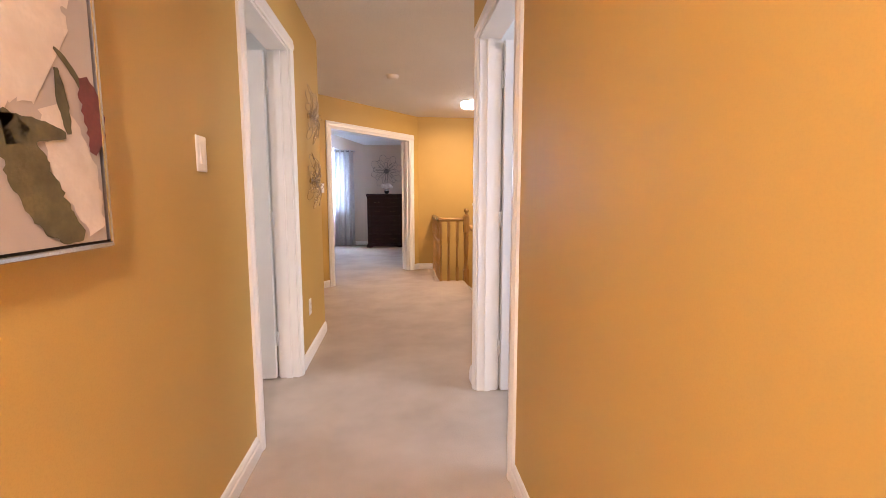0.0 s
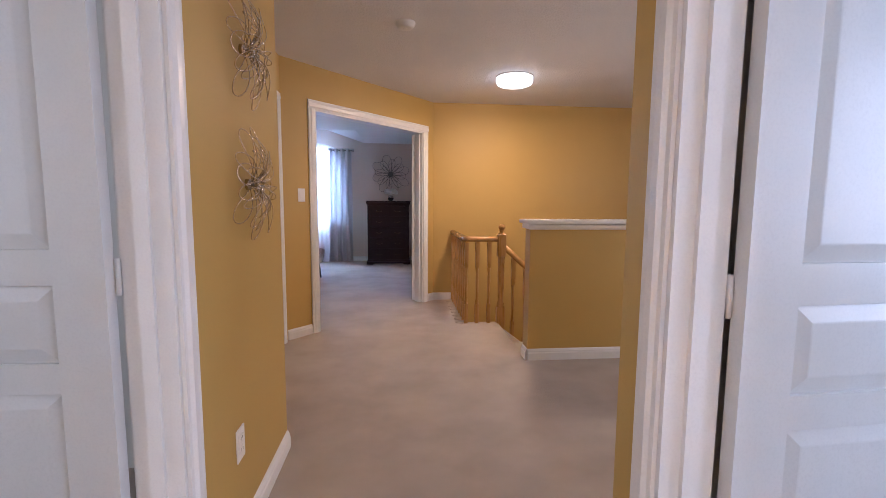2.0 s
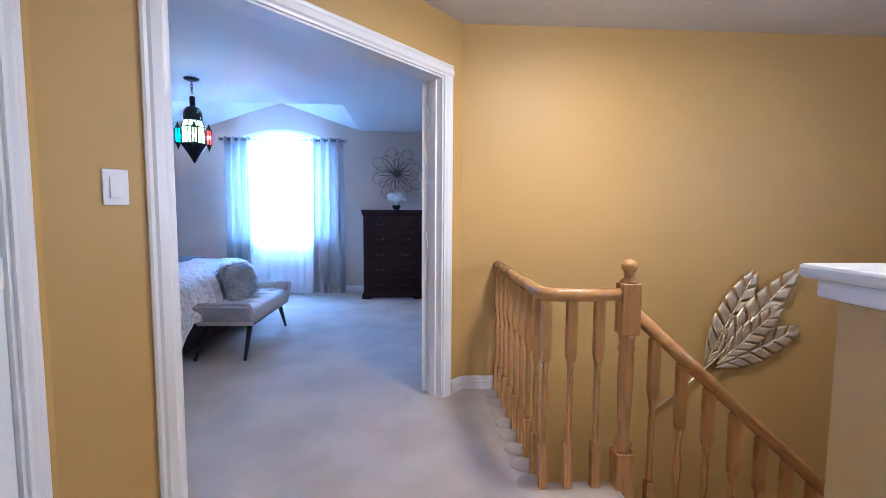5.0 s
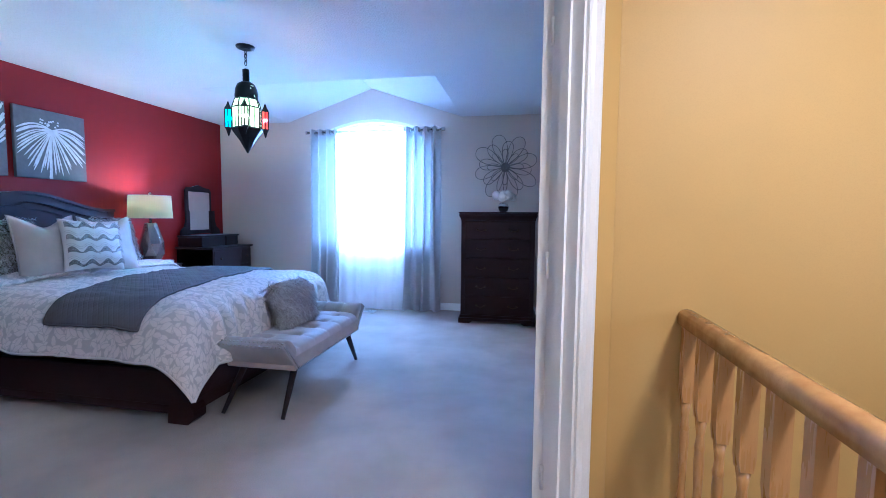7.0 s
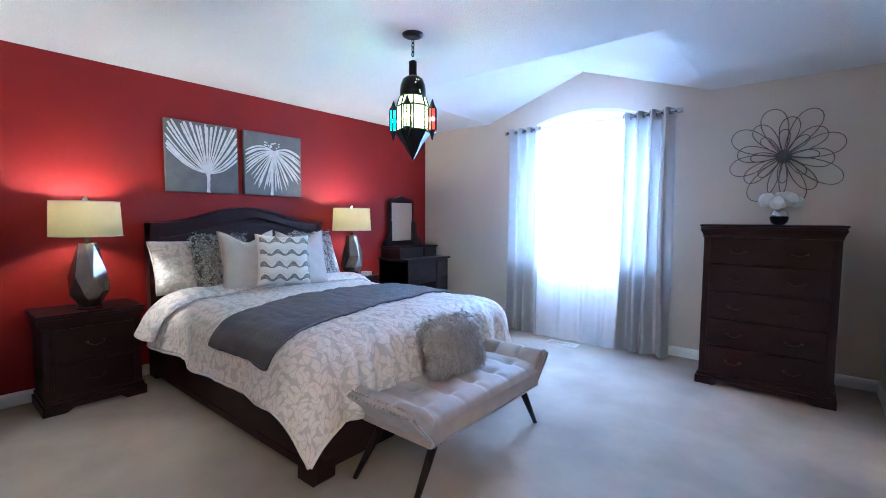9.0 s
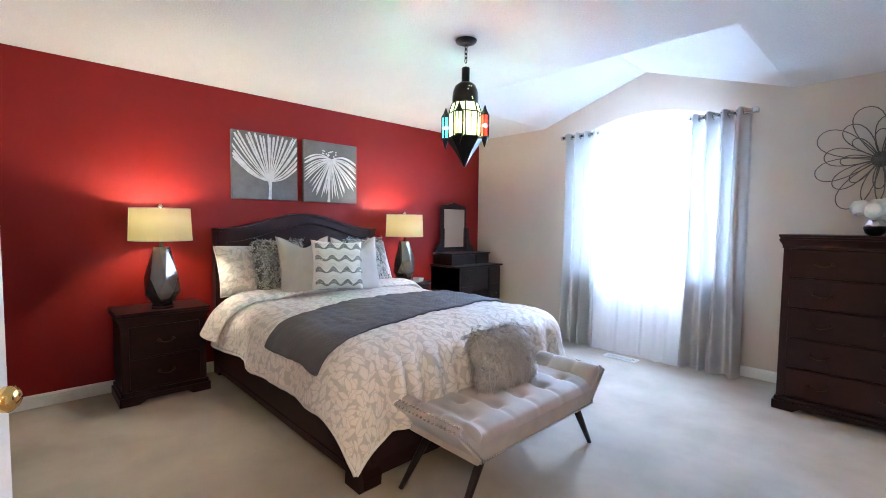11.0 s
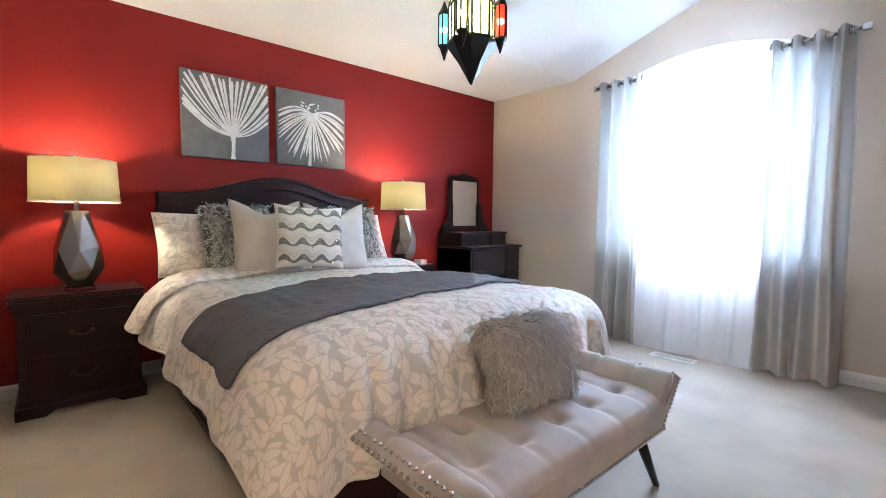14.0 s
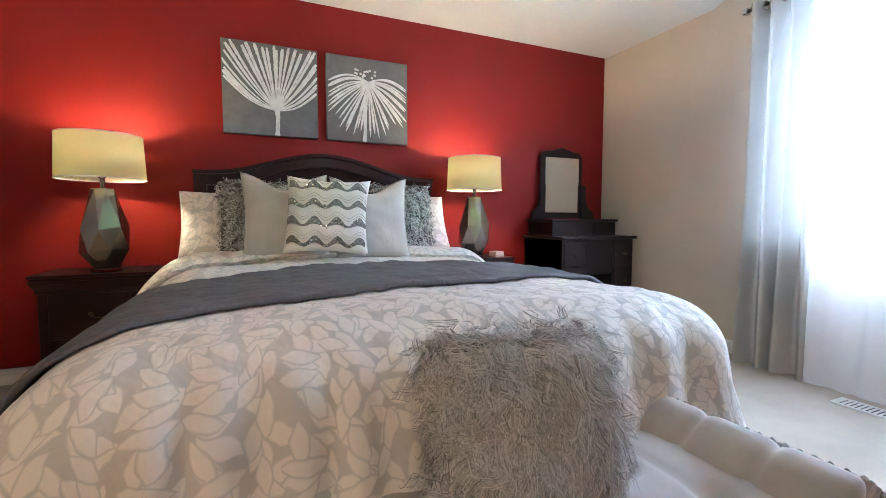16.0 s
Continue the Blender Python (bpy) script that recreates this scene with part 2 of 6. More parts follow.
M["shade"] = cloth("ivory_drum_shade", (0.84, 0.80, 0.68), (1.0, 0.95, 0.66), 0.80, 0.0, 0.8)


def stained(name, colour):
    m = mat(name, colour, 0.15)
    bsdf(m).inputs["Transmission Weight"].default_value = 0.8
    bsdf(m).inputs["Roughness"].default_value = 0.35
    # Emission makes the glass look lit, in place of bulb light passing through.
    bsdf(m).inputs["Emission Color"].default_value = (*colour, 1)
    bsdf(m).inputs["Emission Strength"].default_value = 0.9
    bump(m, noisy(m, coords(m), 120.0), 0.4, 0.001)
    return m


M["glass_pale"] = stained("pale_yellow_glass", (0.85, 0.95, 0.5))
M["glass_teal"] = stained("teal_glass", (0.12, 0.62, 0.62))
M["glass_red"] = stained("red_glass", (0.9, 0.06, 0.02))
M["glass_green"] = stained("green_glass", (0.1, 0.5, 0.2))


def leaf_cloth(name, ground, leaf):
    """Woven jacquard: rows of leaves scattered in a ground colour."""
    m = mat(name, ground, 0.62)
    flat = node(m, "TexCoord").outputs["UV"]
    wander = node(m, "TexNoise", Scale=16.0, Detail=2.0)
    link(m, flat, wander.inputs["Vector"])
    shift = m.node_tree.nodes.new("ShaderNodeVectorMath")
    shift.operation = "MULTIPLY_ADD"
    shift.inputs[1].default_value = (0.03, 0.03, 0.0)
    link(m, wander.outputs["Color"], shift.inputs[0])
    link(m, flat, shift.inputs[2])
    uv = shift.outputs[0]
    mask = None
    for i, (sc, off, ln, wd) in enumerate(((11.5, 0.0, 0.46, 0.21), (11.5, 3.7, 0.45, 0.20), (13, 8.3, 0.44, 0.19), (12.5, 13.1, 0.45, 0.19), (12, 21.9, 0.45, 0.19))):
        mp = node(m, "Mapping")
        mp.inputs["Location"].default_value = (off, off * 1.7, 0)
        mp.inputs["Scale"].default_value = (sc, sc, sc)
        link(m, uv, mp.inputs["Vector"])
        vo = node(m, "TexVoronoi", Scale=1.0, Randomness=0.4)
        vo.voronoi_dimensions = "2D"
        link(m, mp.outputs[0], vo.inputs["Vector"])
        sub = m.node_tree.nodes.new("ShaderNodeVectorMath")
        sub.operation = "SUBTRACT"
        link(m, mp.outputs[0], sub.inputs[0])
        link(m, vo.outputs["Position"], sub.inputs[1])
        sep = m.node_tree.nodes.new("ShaderNodeSeparateColor")
        link(m, vo.outputs["Color"], sep.inputs[0])
        ang = m.node_tree.nodes.new("ShaderNodeMath")
        ang.operation = "MULTIPLY"
        ang.inputs[1].default_value = 6.28
        link(m, sep.outputs[0], ang.inputs[0])
        rot = m.node_tree.nodes.new("ShaderNodeVectorRotate")
        rot.rotation_type = "Z_AXIS"
        link(m, sub.outputs[0], rot.inputs["Vector"])
        link(m, ang.outputs[0], rot.inputs["Angle"])
        xyz = node(m, "SeparateXYZ")
        link(m, rot.outputs[0], xyz.inputs[0])

        def op(kind, a, b=0.0):
            n = m.node_tree.nodes.new("ShaderNodeMath")
            n.operation = kind
            for slot, v in ((0, a), (1, b)):
                if isinstance(v, (int, float)):
                    n.inputs[slot].default_value = v
                else:
                    link(m, v, n.inputs[slot])
            return n.outputs[0]
        u = op("DIVIDE", xyz.outputs[0], ln)
        wide = op("MULTIPLY", op("SUBTRACT", 1.0, op("MULTIPLY", u, u)), wd)
        inside = op("SUBTRACT", wide, op("ABSOLUTE", xyz.outputs[1]))
        clear = ramp(m, inside, -0.035, 0.0)
        inside = ramp(m, inside, -0.01, 0.05)
        vein = ramp(m, op("ABSOLUTE", xyz.outputs[1]), 0.004, 0.016)
        inside = op("MULTIPLY", inside, op("ADD", op("MULTIPLY", vein, 0.06), 0.94))
        mask = inside if mask is None else op("ADD", op("MULTIPLY", mask, op("SUBTRACT", 1.0, clear)), inside)
    fine = noisy(m, coords(m, (500, 500, 500)), 1.0)
    col = mixed(m, mask, ground, leaf)
    col = mixed(m, ramp(m, fine, 0.4, 1.2), col, tuple(c * 0.8 for c in leaf))
    link(m, col, bsdf(m).inputs["Base Color"])
    bump(m, mask, 0.25, 0.002)
    bump(m, noisy(m, coords(m), 9.0, 3.0, 0.5), 0.6, 0.016)
    bump(m, noisy(m, coords(m, (1, 1, 0.45)), 26.0, 2.0, 0.5), 0.45, 0.006)
    bsdf(m).inputs["Sheen Weight"].default_value = 0.15
    return m


M["damask"] = leaf_cloth("leaf_jacquard", (0.50, 0.462, 0.43), (0.74, 0.67, 0.61))

# ---- mesh helpers ----


def box(bm, x0, x1, y0, y1, z0, z1, bevel=0.0, m=None, seg=1):
    c = Matrix.LocRotScale(((x0 + x1) / 2, (y0 + y1) / 2, (z0 + z1) / 2), None, (abs(x1 - x0), abs(y1 - y0), abs(z1 - z0)))
    vs = bmesh.ops.create_cube(bm, size=1, matrix=(m @ c) if m else c)["verts"]
    if bevel:
        es = list({e for v in vs for e in v.link_edges})
        bmesh.ops.bevel(bm, geom=es, offset=bevel, segments=seg, profile=0.5, affect="EDGES")
    return bm


def lathe(bm, profile, n=20, m=None, flat=False):
    """A turned body from (radius, height) pairs about z."""
    m = m or Matrix()
    rings = []
    for r, z in profile:
        rings.append([bm.verts.new(m @ Vector((r * math.cos(2 * math.pi * i / n), r * math.sin(2 * math.pi * i / n), z))) for i in range(n)])
    for a, b in zip(rings, rings[1:]):
        for i in range(n):
            f = bm.faces.new((a[i], a[(i + 1) % n], b[(i + 1) % n], b[i]))
            f.smooth = not flat
    bm.faces.new(list(reversed(rings[0])))
    bm.faces.new(rings[-1])
    return bm


def tube(bm, pts, r, n=6, closed=False):
    pts = [Vector(p) for p in pts]
    k = len(pts)
    rings = []
    up = Vector((0.13, 0.31, 0.94))
    for i, p in enumerate(pts):
        a = pts[(i - 1) % k] if closed or i else pts[0]
        b = pts[(i + 1) % k] if closed or i < k - 1 else pts[-1]
        d = (b - a).normalized()
        s1 = d.cross(up).normalized()
        s2 = s1.cross(d)
        rr = r[i] if isinstance(r, (list, tuple)) else r
        rings.append([bm.verts.new(p + rr * (math.cos(2 * math.pi * j / n) * s1 + math.sin(2 * math.pi * j / n) * s2)) for j in range(n)])
    pairs = list(zip(rings, rings[1:])) + ([(rings[-1], rings[0])] if closed else [])
    for a, b in pairs:
        for j in range(n):
            bm.faces.new((a[j], a[(j + 1) % n], b[(j + 1) % n], b[j])).smooth = True
    if not closed:
        bm.faces.new(list(reversed(rings[0])))
        bm.faces.new(rings[-1])
    return bm


def prism(bm, pts, axis, a, b, m=None):
    """A flat outline pushed from a to b along an axis; pts are the two other coordinates in order."""
    def at(p, c):
        v = {"x": (c, p[0], p[1]), "y": (p[0], c, p[1]), "z": (p[0], p[1], c)}[axis]
        return (m @ Vector(v)) if m else Vector(v)
    lo = [bm.verts.new(at(p, a)) for p in pts]
    hi = [bm.verts.new(at(p, b)) for p in pts]
    n = len(pts)
    bm.faces.new(lo)
    bm.faces.new(list(reversed(hi)))
    for i in range(n):
        bm.faces.new((lo[(i + 1) % n], lo[i], hi[i], hi[(i + 1) % n]))
    bmesh.ops.recalc_face_normals(bm, faces=bm.faces)
    return bm


def sheet(bm, f, nu, nv, uv=None, smooth=True):
    """A grid of points f(u, v), u and v from 0 to 1."""
    g = [[bm.verts.new(f(i / nu, j / nv)) for j in range(nv + 1)] for i in range(nu + 1)]
    layer = bm.loops.layers.uv.verify() if uv else None
    for i in range(nu):
        for j in range(nv):
            fc = bm.faces.new((g[i][j], g[i + 1][j], g[i + 1][j + 1], g[i][j + 1]))
            fc.smooth = smooth
            if uv:
                for lp, (a, b) in zip(fc.loops, ((i, j), (i + 1, j), (i + 1, j + 1), (i, j + 1))):
                    lp[layer].uv = uv(a / nu, b / nv)
    return bm


def part(name, bm, material, parent=None, label="", smooth=None, solid=0.0):
    me = bpy.data.meshes.new(name)
    bmesh.ops.recalc_face_normals(bm, faces=bm.faces) if solid else None
    bm.to_mesh(me)
    bm.free()
    me.materials.append(M[material] if isinstance(material, str) else material)
    if smooth:
        for p in me.polygons:
            p.use_smooth = True
    ob = new(name, me)
    if parent:
        ob.parent = parent
    if solid:
        md = ob.modifiers.new("thickness", "SOLIDIFY")
        md.thickness, md.offset = solid, 0
    if label:
        ob["label"] = label
    return ob


def thing(name, m, label, category, group=""):
    ob = new(name)
    ob.empty_display_size = 0.1
    ob.matrix_world = m
    return tagged(ob, label, category, group)


def setting(name, bm, material, label, category="", parent=None):
    ob = part(name, bm, material, parent)
    return tagged(ob, label, category, kind="structure")


B = bmesh.new

# ---- structure ----


def wall_along(axis, face0, face1, a, b, z0, z1, holes=()):
    """Boxes of one wall; holes are (from, to, low, high) along it."""
    bm = B()

    def put(p, q, lo, hi):
        if q - p > 1e-4 and hi - lo > 1e-4:
            if axis == "y":
                box(bm, face0, face1, p, q, lo, hi)
            else:
                box(bm, p, q, face0, face1, lo, hi)
    at = a
    for p, q, lo, hi in sorted(holes):
        put(at, p, z0, z1)
        put(p, q, z0, lo)
        put(p, q, hi, z1)
        at = q
    put(at, b, z0, z1)
    bmesh.ops.remove_doubles(bm, verts=bm.verts, dist=1e-5)
    return bm


DL = (2.25, 3.067)
DR = (1.925, 2.752)
HEAD = 2.03
XL, XR = -0.26, 0.835
setting("wall_left_hall", wall_along("y", XL - 0.06, XL, -1.6, 3.99, 0, CEIL, [(*DL, 0, HEAD)]), "gold", "ochre gold painted hallway wall", "wall")
setting("wall_left_room_side", wall_along("y", XL - 0.12, XL - 0.06, -1.6, 3.99, 0, CEIL, [(*DL, 0, HEAD)]), "bluewhite", "off-white wall of the side room", "wall")
setting("wall_left_return", wall_along("x", 3.99, 4.05, -0.75, XL, 0, CEIL), "gold", "ochre gold painted wall end", "wall")
setting("wall_closet", wall_along("y", -0.75, -0.69, 4.05, 5.86, 0, CEIL, [(5.27, 5.70, 0, HEAD)]), "gold", "ochre gold wall with a linen closet door", "wall")
setting("wall_right_hall", wall_along("y", XR, XR + 0.06, -1.6, 2.86, 0, CEIL, [(*DR, 0, HEAD)]), "gold", "ochre gold painted hallway wall", "wall")
setting("wall_right_room_side", wall_along("y", XR + 0.06, XR + 0.12, -1.6, 2.80, 0, CEIL, [(*DR, 0, HEAD)]), "bluewhite", "off-white wall of the side room", "wall")
setting("wall_loft_south", wall_along("x", 2.86, 2.92, XR, 4.55, 0, CEIL), "gold", "ochre gold painted loft wall", "wall")
# The opening in the loft's east wall is made up for the fill lamp.
setting("wall_loft_east", wall_along("y", 4.49, 4.55, 2.92, 7.42, -2.7, CEIL, [(3.5, 4.7, 0.9, 2.1)]), "gold", "ochre gold wall of loft and stairwell", "wall")
setting("wall_stair_north", wall_along("x", 7.36, 7.42, 0.70, 4.55, -2.7, CEIL), "gold", "ochre gold wall behind the stairwell", "wall")
setting("wall_hall_south", wall_along("x", -1.66, -1.6, -0.4, 1.0, 0, CEIL), "gold", "ochre gold wall at the hallway end", "wall")
# side rooms
setting("wall_left_room_west", wall_along("y", -2.68, -2.6, 1.0, 4.0, 0, CEIL, [(2.1, 3.3, 0.9, 2.1)]), "bluewhite", "off-white side room wall with a window", "wall")
setting("wall_left_room_south", wall_along("x", 1.0, 1.06, -2.6, -0.38, 0, CEIL), "bluewhite", "off-white side room wall", "wall")
setting("wall_left_room_north", wall_along("x", 3.93, 3.99, -2.6, -0.38, 0, CEIL), "bluewhite", "off-white side room wall", "wall")
setting("wall_right_room_east", wall_along("y", 3.4, 3.46, 0.2, 2.8, 0, CEIL, [(1.0, 2.2, 0.9, 2.1)]), "bluewhite", "off-white side room wall with a window", "wall")
setting("wall_right_room_south", wall_along("x", 0.2, 0.26, 0.955, 3.4, 0, CEIL), "bluewhite", "off-white side room wall", "wall")
setting("wall_right_room_north", wall_along("x", 2.80, 2.86, 0.955, 3.46, 0, CEIL), "bluewhite", "off-white side room wall", "wall")

# diagonal wall with the double door
D0 = Vector((-0.69, 5.799, 0))
DM = Matrix.Translation(D0) @ Matrix.Rotation(math.atan2(0.747, 0.665), 4, "Z")
S0, S1 = 0.345, 1.902
for nm, y0, y1, sa, sb, mt, lb in (("wall_diagonal_hall", 0.0, 0.06, 0.0, 2.09, "gold", "ochre gold diagonal wall with a double doorway"), ("wall_diagonal_bedroom", 0.06, 0.12, 0.2, 2.34, "beige", "beige diagonal bedroom wall with a double doorway")):
    w = setting(nm, wall_along("x", y0, y1, sa, sb, 0, CEIL, [(S0, S1, 0, HEAD)]), mt, lb, "wall")
    w.matrix_world = DM

# bedroom
YW, XRED, XE = 11.19, -3.77, 0.75
setting("wall_bedroom_red", wall_along("y", XRED - 0.08, XRED, 6.0, YW + 0.12, 0, CEIL), "red", "deep red painted accent wall behind the bed", "wall")
setting("wall_bedroom_south", wall_along("x", 6.0, 6.06, XRED, -0.62, 0, CEIL), "beige", "beige bedroom wall", "wall")
setting("wall_bedroom_east", wall_along("y", XE, XE + 0.1, 7.45, YW + 0.12, 0, CEIL, [(9.55, 10.08, 0, HEAD)]), "beige", "beige bedroom wall with a side doorway", "wall")
setting("wall_ensuite", wall_along("y", 2.0, 2.06, 8.2, 11.3, 0, CEIL), "gold", "warm cream wall seen through the side doorway", "wall")
setting("wall_ensuite_south", wall_along("x", 8.2, 8.26, 0.85, 2.0, 0, CEIL), "gold", "warm cream wall of the side room", "wall")
setting("wall_ensuite_north", wall_along("x", 11.2, 11.26, 0.85, 2.0, 0, CEIL), "gold", "warm cream wall of the side room", "wall")
lamp("ensuite_bulb", "POINT", pose(1.4, 9.6, 2.2), 22, (1.0, 0.78, 0.52), 0.08)
WX0, WX1, SILL, SPRING, CROWN = -2.33, -0.83, 0.86, 2.17, 2.365
WXC = (WX0 + WX1) / 2


def arch_z(x, grow=0.0):
    half = (WX1 - WX0) / 2
    rise = CROWN - SPRING
    R = (half * half + rise * rise) / (2 * rise)
    return CROWN - R + math.sqrt(max((R + grow) ** 2 - (x - WXC) ** 2, 0))


bm = B()
box(bm, XRED - 0.08, WX0, YW, YW + 0.12, 0, 2.9)
box(bm, WX1, XE + 0.1, YW, YW + 0.12, 0, 2.9)
box(bm, WX0, WX1, YW, YW + 0.12, 0, SILL)
N = 24
for i in range(N):
    xa, xb = WX0 + (WX1 - WX0) * i / N, WX0 + (WX1 - WX0) * (i + 1) / N
    prism(bm, [(xa, arch_z(xa)), (xb, arch_z(xb)), (xb, 2.9), (xa, 2.9)], "y", YW, YW + 0.12)
setting("wall_bedroom_window", bm, "beige", "beige bedroom wall with an arched window and gabled top", "wall")

# ceiling: one flat sheet and the gabled recess above the window
RX0, RX1, RY, RZ = -2.74, -0.43, 9.585, 2.785
RXC = (RX0 + RX1) / 2
bm = B()
box(bm, -3.9, 4.6, -1.7, RY, CEIL, CEIL + 0.06)
box(bm, -3.9, RX0, RY, 11.4, CEIL, CEIL + 0.06)
box(bm, RX1, 4.6, RY, 11.4, CEIL, CEIL + 0.06)
prism(bm, [(RX0, CEIL), (RXC, RZ), (RXC, RZ + 0.06), (RX0 - 0.02, CEIL + 0.06)], "y", RY, 11.31)
prism(bm, [(RXC, RZ), (RX1, CEIL), (RX1 + 0.02, CEIL + 0.06), (RXC, RZ + 0.06)], "y", RY, 11.31)
prism(bm, [(RX0, CEIL + 0.06), (RX1, CEIL + 0.06), (RXC, RZ + 0.02)], "y", RY - 0.05, RY)
setting("ceiling", bm, "ceiling", "white stippled ceiling with a gabled recess", "ceiling")

# floors
bm = B()
box(bm, -3.9, 4.6, -1.7, 5.22, -0.25, 0)
box(bm, -3.9, 1.28, 5.22, 6.28, -0.25, 0)
box(bm, -3.9, 0.975, 6.28, 7.4, -0.25, 0)
box(bm, -3.9, 2.1, 7.4, 11.4, -0.25, 0)
setting("floor", bm, "carpet", "pale beige cut-pile carpet", "carpet")
bm = B()
box(bm, 0.5, 4.6, 5.0, 7.6, -2.75, -2.7)
setting("floor_lower", bm, "oak_rail", "oak floor at the foot of the stairs", "floor")
bm = B()
box(bm, 0.915, 0.975, 6.28, 7.36, -2.7, -0.25)
box(bm, 0.915, 1.28, 6.22, 6.28, -2.7, -0.25)
box(bm, 1.0, 4.55, 5.16, 5.22, -2.7, -0.25)
setting("wall_stairwell_lower", bm, "gold", "ochre gold stairwell wall under the landing", "wall")

stairs = thing("staircase", pose(1.28, 5.28, 0), "carpeted staircase going down beside the half wall", "stairs")
for i in range(12):
    bm = B()
    x0 = 0.25 * i
    box(bm, x0, x0 + 0.275, 0, 0.92, -0.19 * (i + 1) - 0.25, -0.19 * (i + 1), 0.012)
    part("step", bm, "carpet", stairs)
bm = B()
prism(bm, [(0.0, -0.02), (0.0, -0.32), (3.0, -2.6), (3.0, -2.3)], "y", 0.92, 0.955)
part("stringer", bm, "white", stairs, "white painted stringer")

# half wall
bm = B()
box(bm, 1.272, 4.49, 5.16, 5.28, 0, 1.054)
setting("wall_half", bm, "gold", "ochre gold half wall beside the stairs", "half wall")
cap = thing("half_wall_cap", pose(0, 0, 0.985), "white moulded wooden cap on the half wall", "ledge")
bm = B()
box(bm, 1.232, 4.489, 5.10, 5.34, 0.07, 0.10, 0.008, seg=2)
part("top_board", bm, "white", cap)
bm = B()
box(bm, 1.248, 4.489, 5.125, 5.159, 0.035, 0.069, 0.012, seg=2)
box(bm, 1.26, 4.489, 5.14, 5.159, 0.026, 0.036, 0.003)
part("moulding", bm, "white", cap)
bm = B()
box(bm, 1.248, 1.271, 5.125, 5.31, 0.03, 0.069, 0.008, seg=2)
part("moulding", bm, "white", cap)


# ---- trim ----
def skirting(length):
    bm = B()
    prism(bm, [(0, 0), (-0.016, 0), (-0.016, 0.055), (-0.012, 0.062), (-0.012, 0.072), (-0.006, 0.085), (0, 0.088)], "x", 0, length)
    return bm


def baseboard(x0, y0, x1, y1):
    """Runs from one point to the other; the room is on the right-hand side."""
    d = math.hypot(x1 - x0, y1 - y0)
    ob = setting("baseboard", skirting(d), "white", "white painted moulded baseboard", "baseboard")
    ob.matrix_world = Matrix.Translation((x0, y0, 0)) @ Matrix.Rotation(math.atan2(y1 - y0, x1 - x0), 4, "Z")


def on_diag(s, n=0.0):
    p = DM @ Vector((s, n, 0))
    return p.x, p.y


for seg in ((XL, -1.6, XL, 2.17), (XL, 3.14, XL, 4.05), (-0.69, 4.07, -0.69, 5.205), (*on_diag(0.01), *on_diag(0.262)), (*on_diag(1.982), *on_diag(2.09)),
            (0.70, 7.36, 0.95, 7.36), (XR, 1.855, XR, -1.6), (XR, 2.92, XR, 2.83), (4.49, 2.92, XR, 2.92), (1.272, 5.16, 4.49, 5.16), (1.272, 5.28, 1.272, 5.16),
            (XRED, 6.06, XRED, YW), (XRED, YW, XE, YW), (XE, YW, XE, 10.15), (XE, 9.5, XE, 7.66), (XL, 4.05, -0.69, 4.05)):
    baseboard(*seg)


def casing_profile(w):
    return [(0, 0), (w, 0), (w, -0.012), (w - 0.008, -0.016), (w - 0.02, -0.014), (w - 0.03, -0.020), (0.022, -0.020), (0.012, -0.012), (0, -0.010)]


def casing(name, m, w, h, depth, cw=0.075, stop_at=None):
    """Door casing round an opening of w by h; local x along the wall, local -y towards the viewer."""
    top = thing(name, m, "white painted moulded door casing", "door frame")
    top["kind"] = "structure"
    pr = casing_profile(cw)
    bm = B()
    prism(bm, [(-x + 0.006, y) for x, y in pr], "z", 0, h - 0.0065)
    part("side_casing", bm, "white", top)
    bm = B()
    prism(bm, [(w + x - 0.006, y) for x, y in pr], "z", 0, h - 0.0065)
    part("side_casing", bm, "white", top)
    bm = B()
    prism(bm, [(y, h + x - 0.006) for x, y in pr], "x", -cw + 0.006, w + cw - 0.006)
    part("head_casing", bm, "white", top)
    bm = B()
    box(bm, -0.003, 0.018, 0.001, depth, 0, h)
    box(bm, 0.018, 0.030, 0.045, depth - 0.04, 0, h - 0.02)
    part("jamb", bm, "white", top)
    bm = B()
    box(bm, w - 0.018, w + 0.003, 0.001, depth, 0, h)
    box(bm, w - 0.030, w - 0.018, 0.045, depth - 0.04, 0, h - 0.02)
    part("jamb", bm, "white", top)
    bm = B()
    box(bm, 0.018, w - 0.018, 0.001, depth, h - 0.018, h + 0.003)
    part("head_jamb", bm, "white", top)
    bm = B()
    prism(bm, [(-x + 0.006, depth - y) for x, y in pr], "z", 0, h - 0.0065)
    part("side_casing", bm, "white", top)
    bm = B()
    prism(bm, [(w + x - 0.006, depth - y) for x, y in pr], "z", 0, h - 0.0065)
    part("side_casing", bm, "white", top)
    return top


def knob(parent, x, y, z, side):
    bm = B()
    rot = Matrix.Translation((x, y, z)) @ Matrix.Rotation(radians(90 * side), 4, "X")
    lathe(bm, [(0.032, 0), (0.032, 0.006), (0.014, 0.010), (0.011, 0.032), (0.020, 0.038), (0.029, 0.050), (0.029, 0.060), (0.020, 0.070), (0.004, 0.073)], 18, rot)
    part("door_knob", bm, "brass", parent, "polished brass knob")


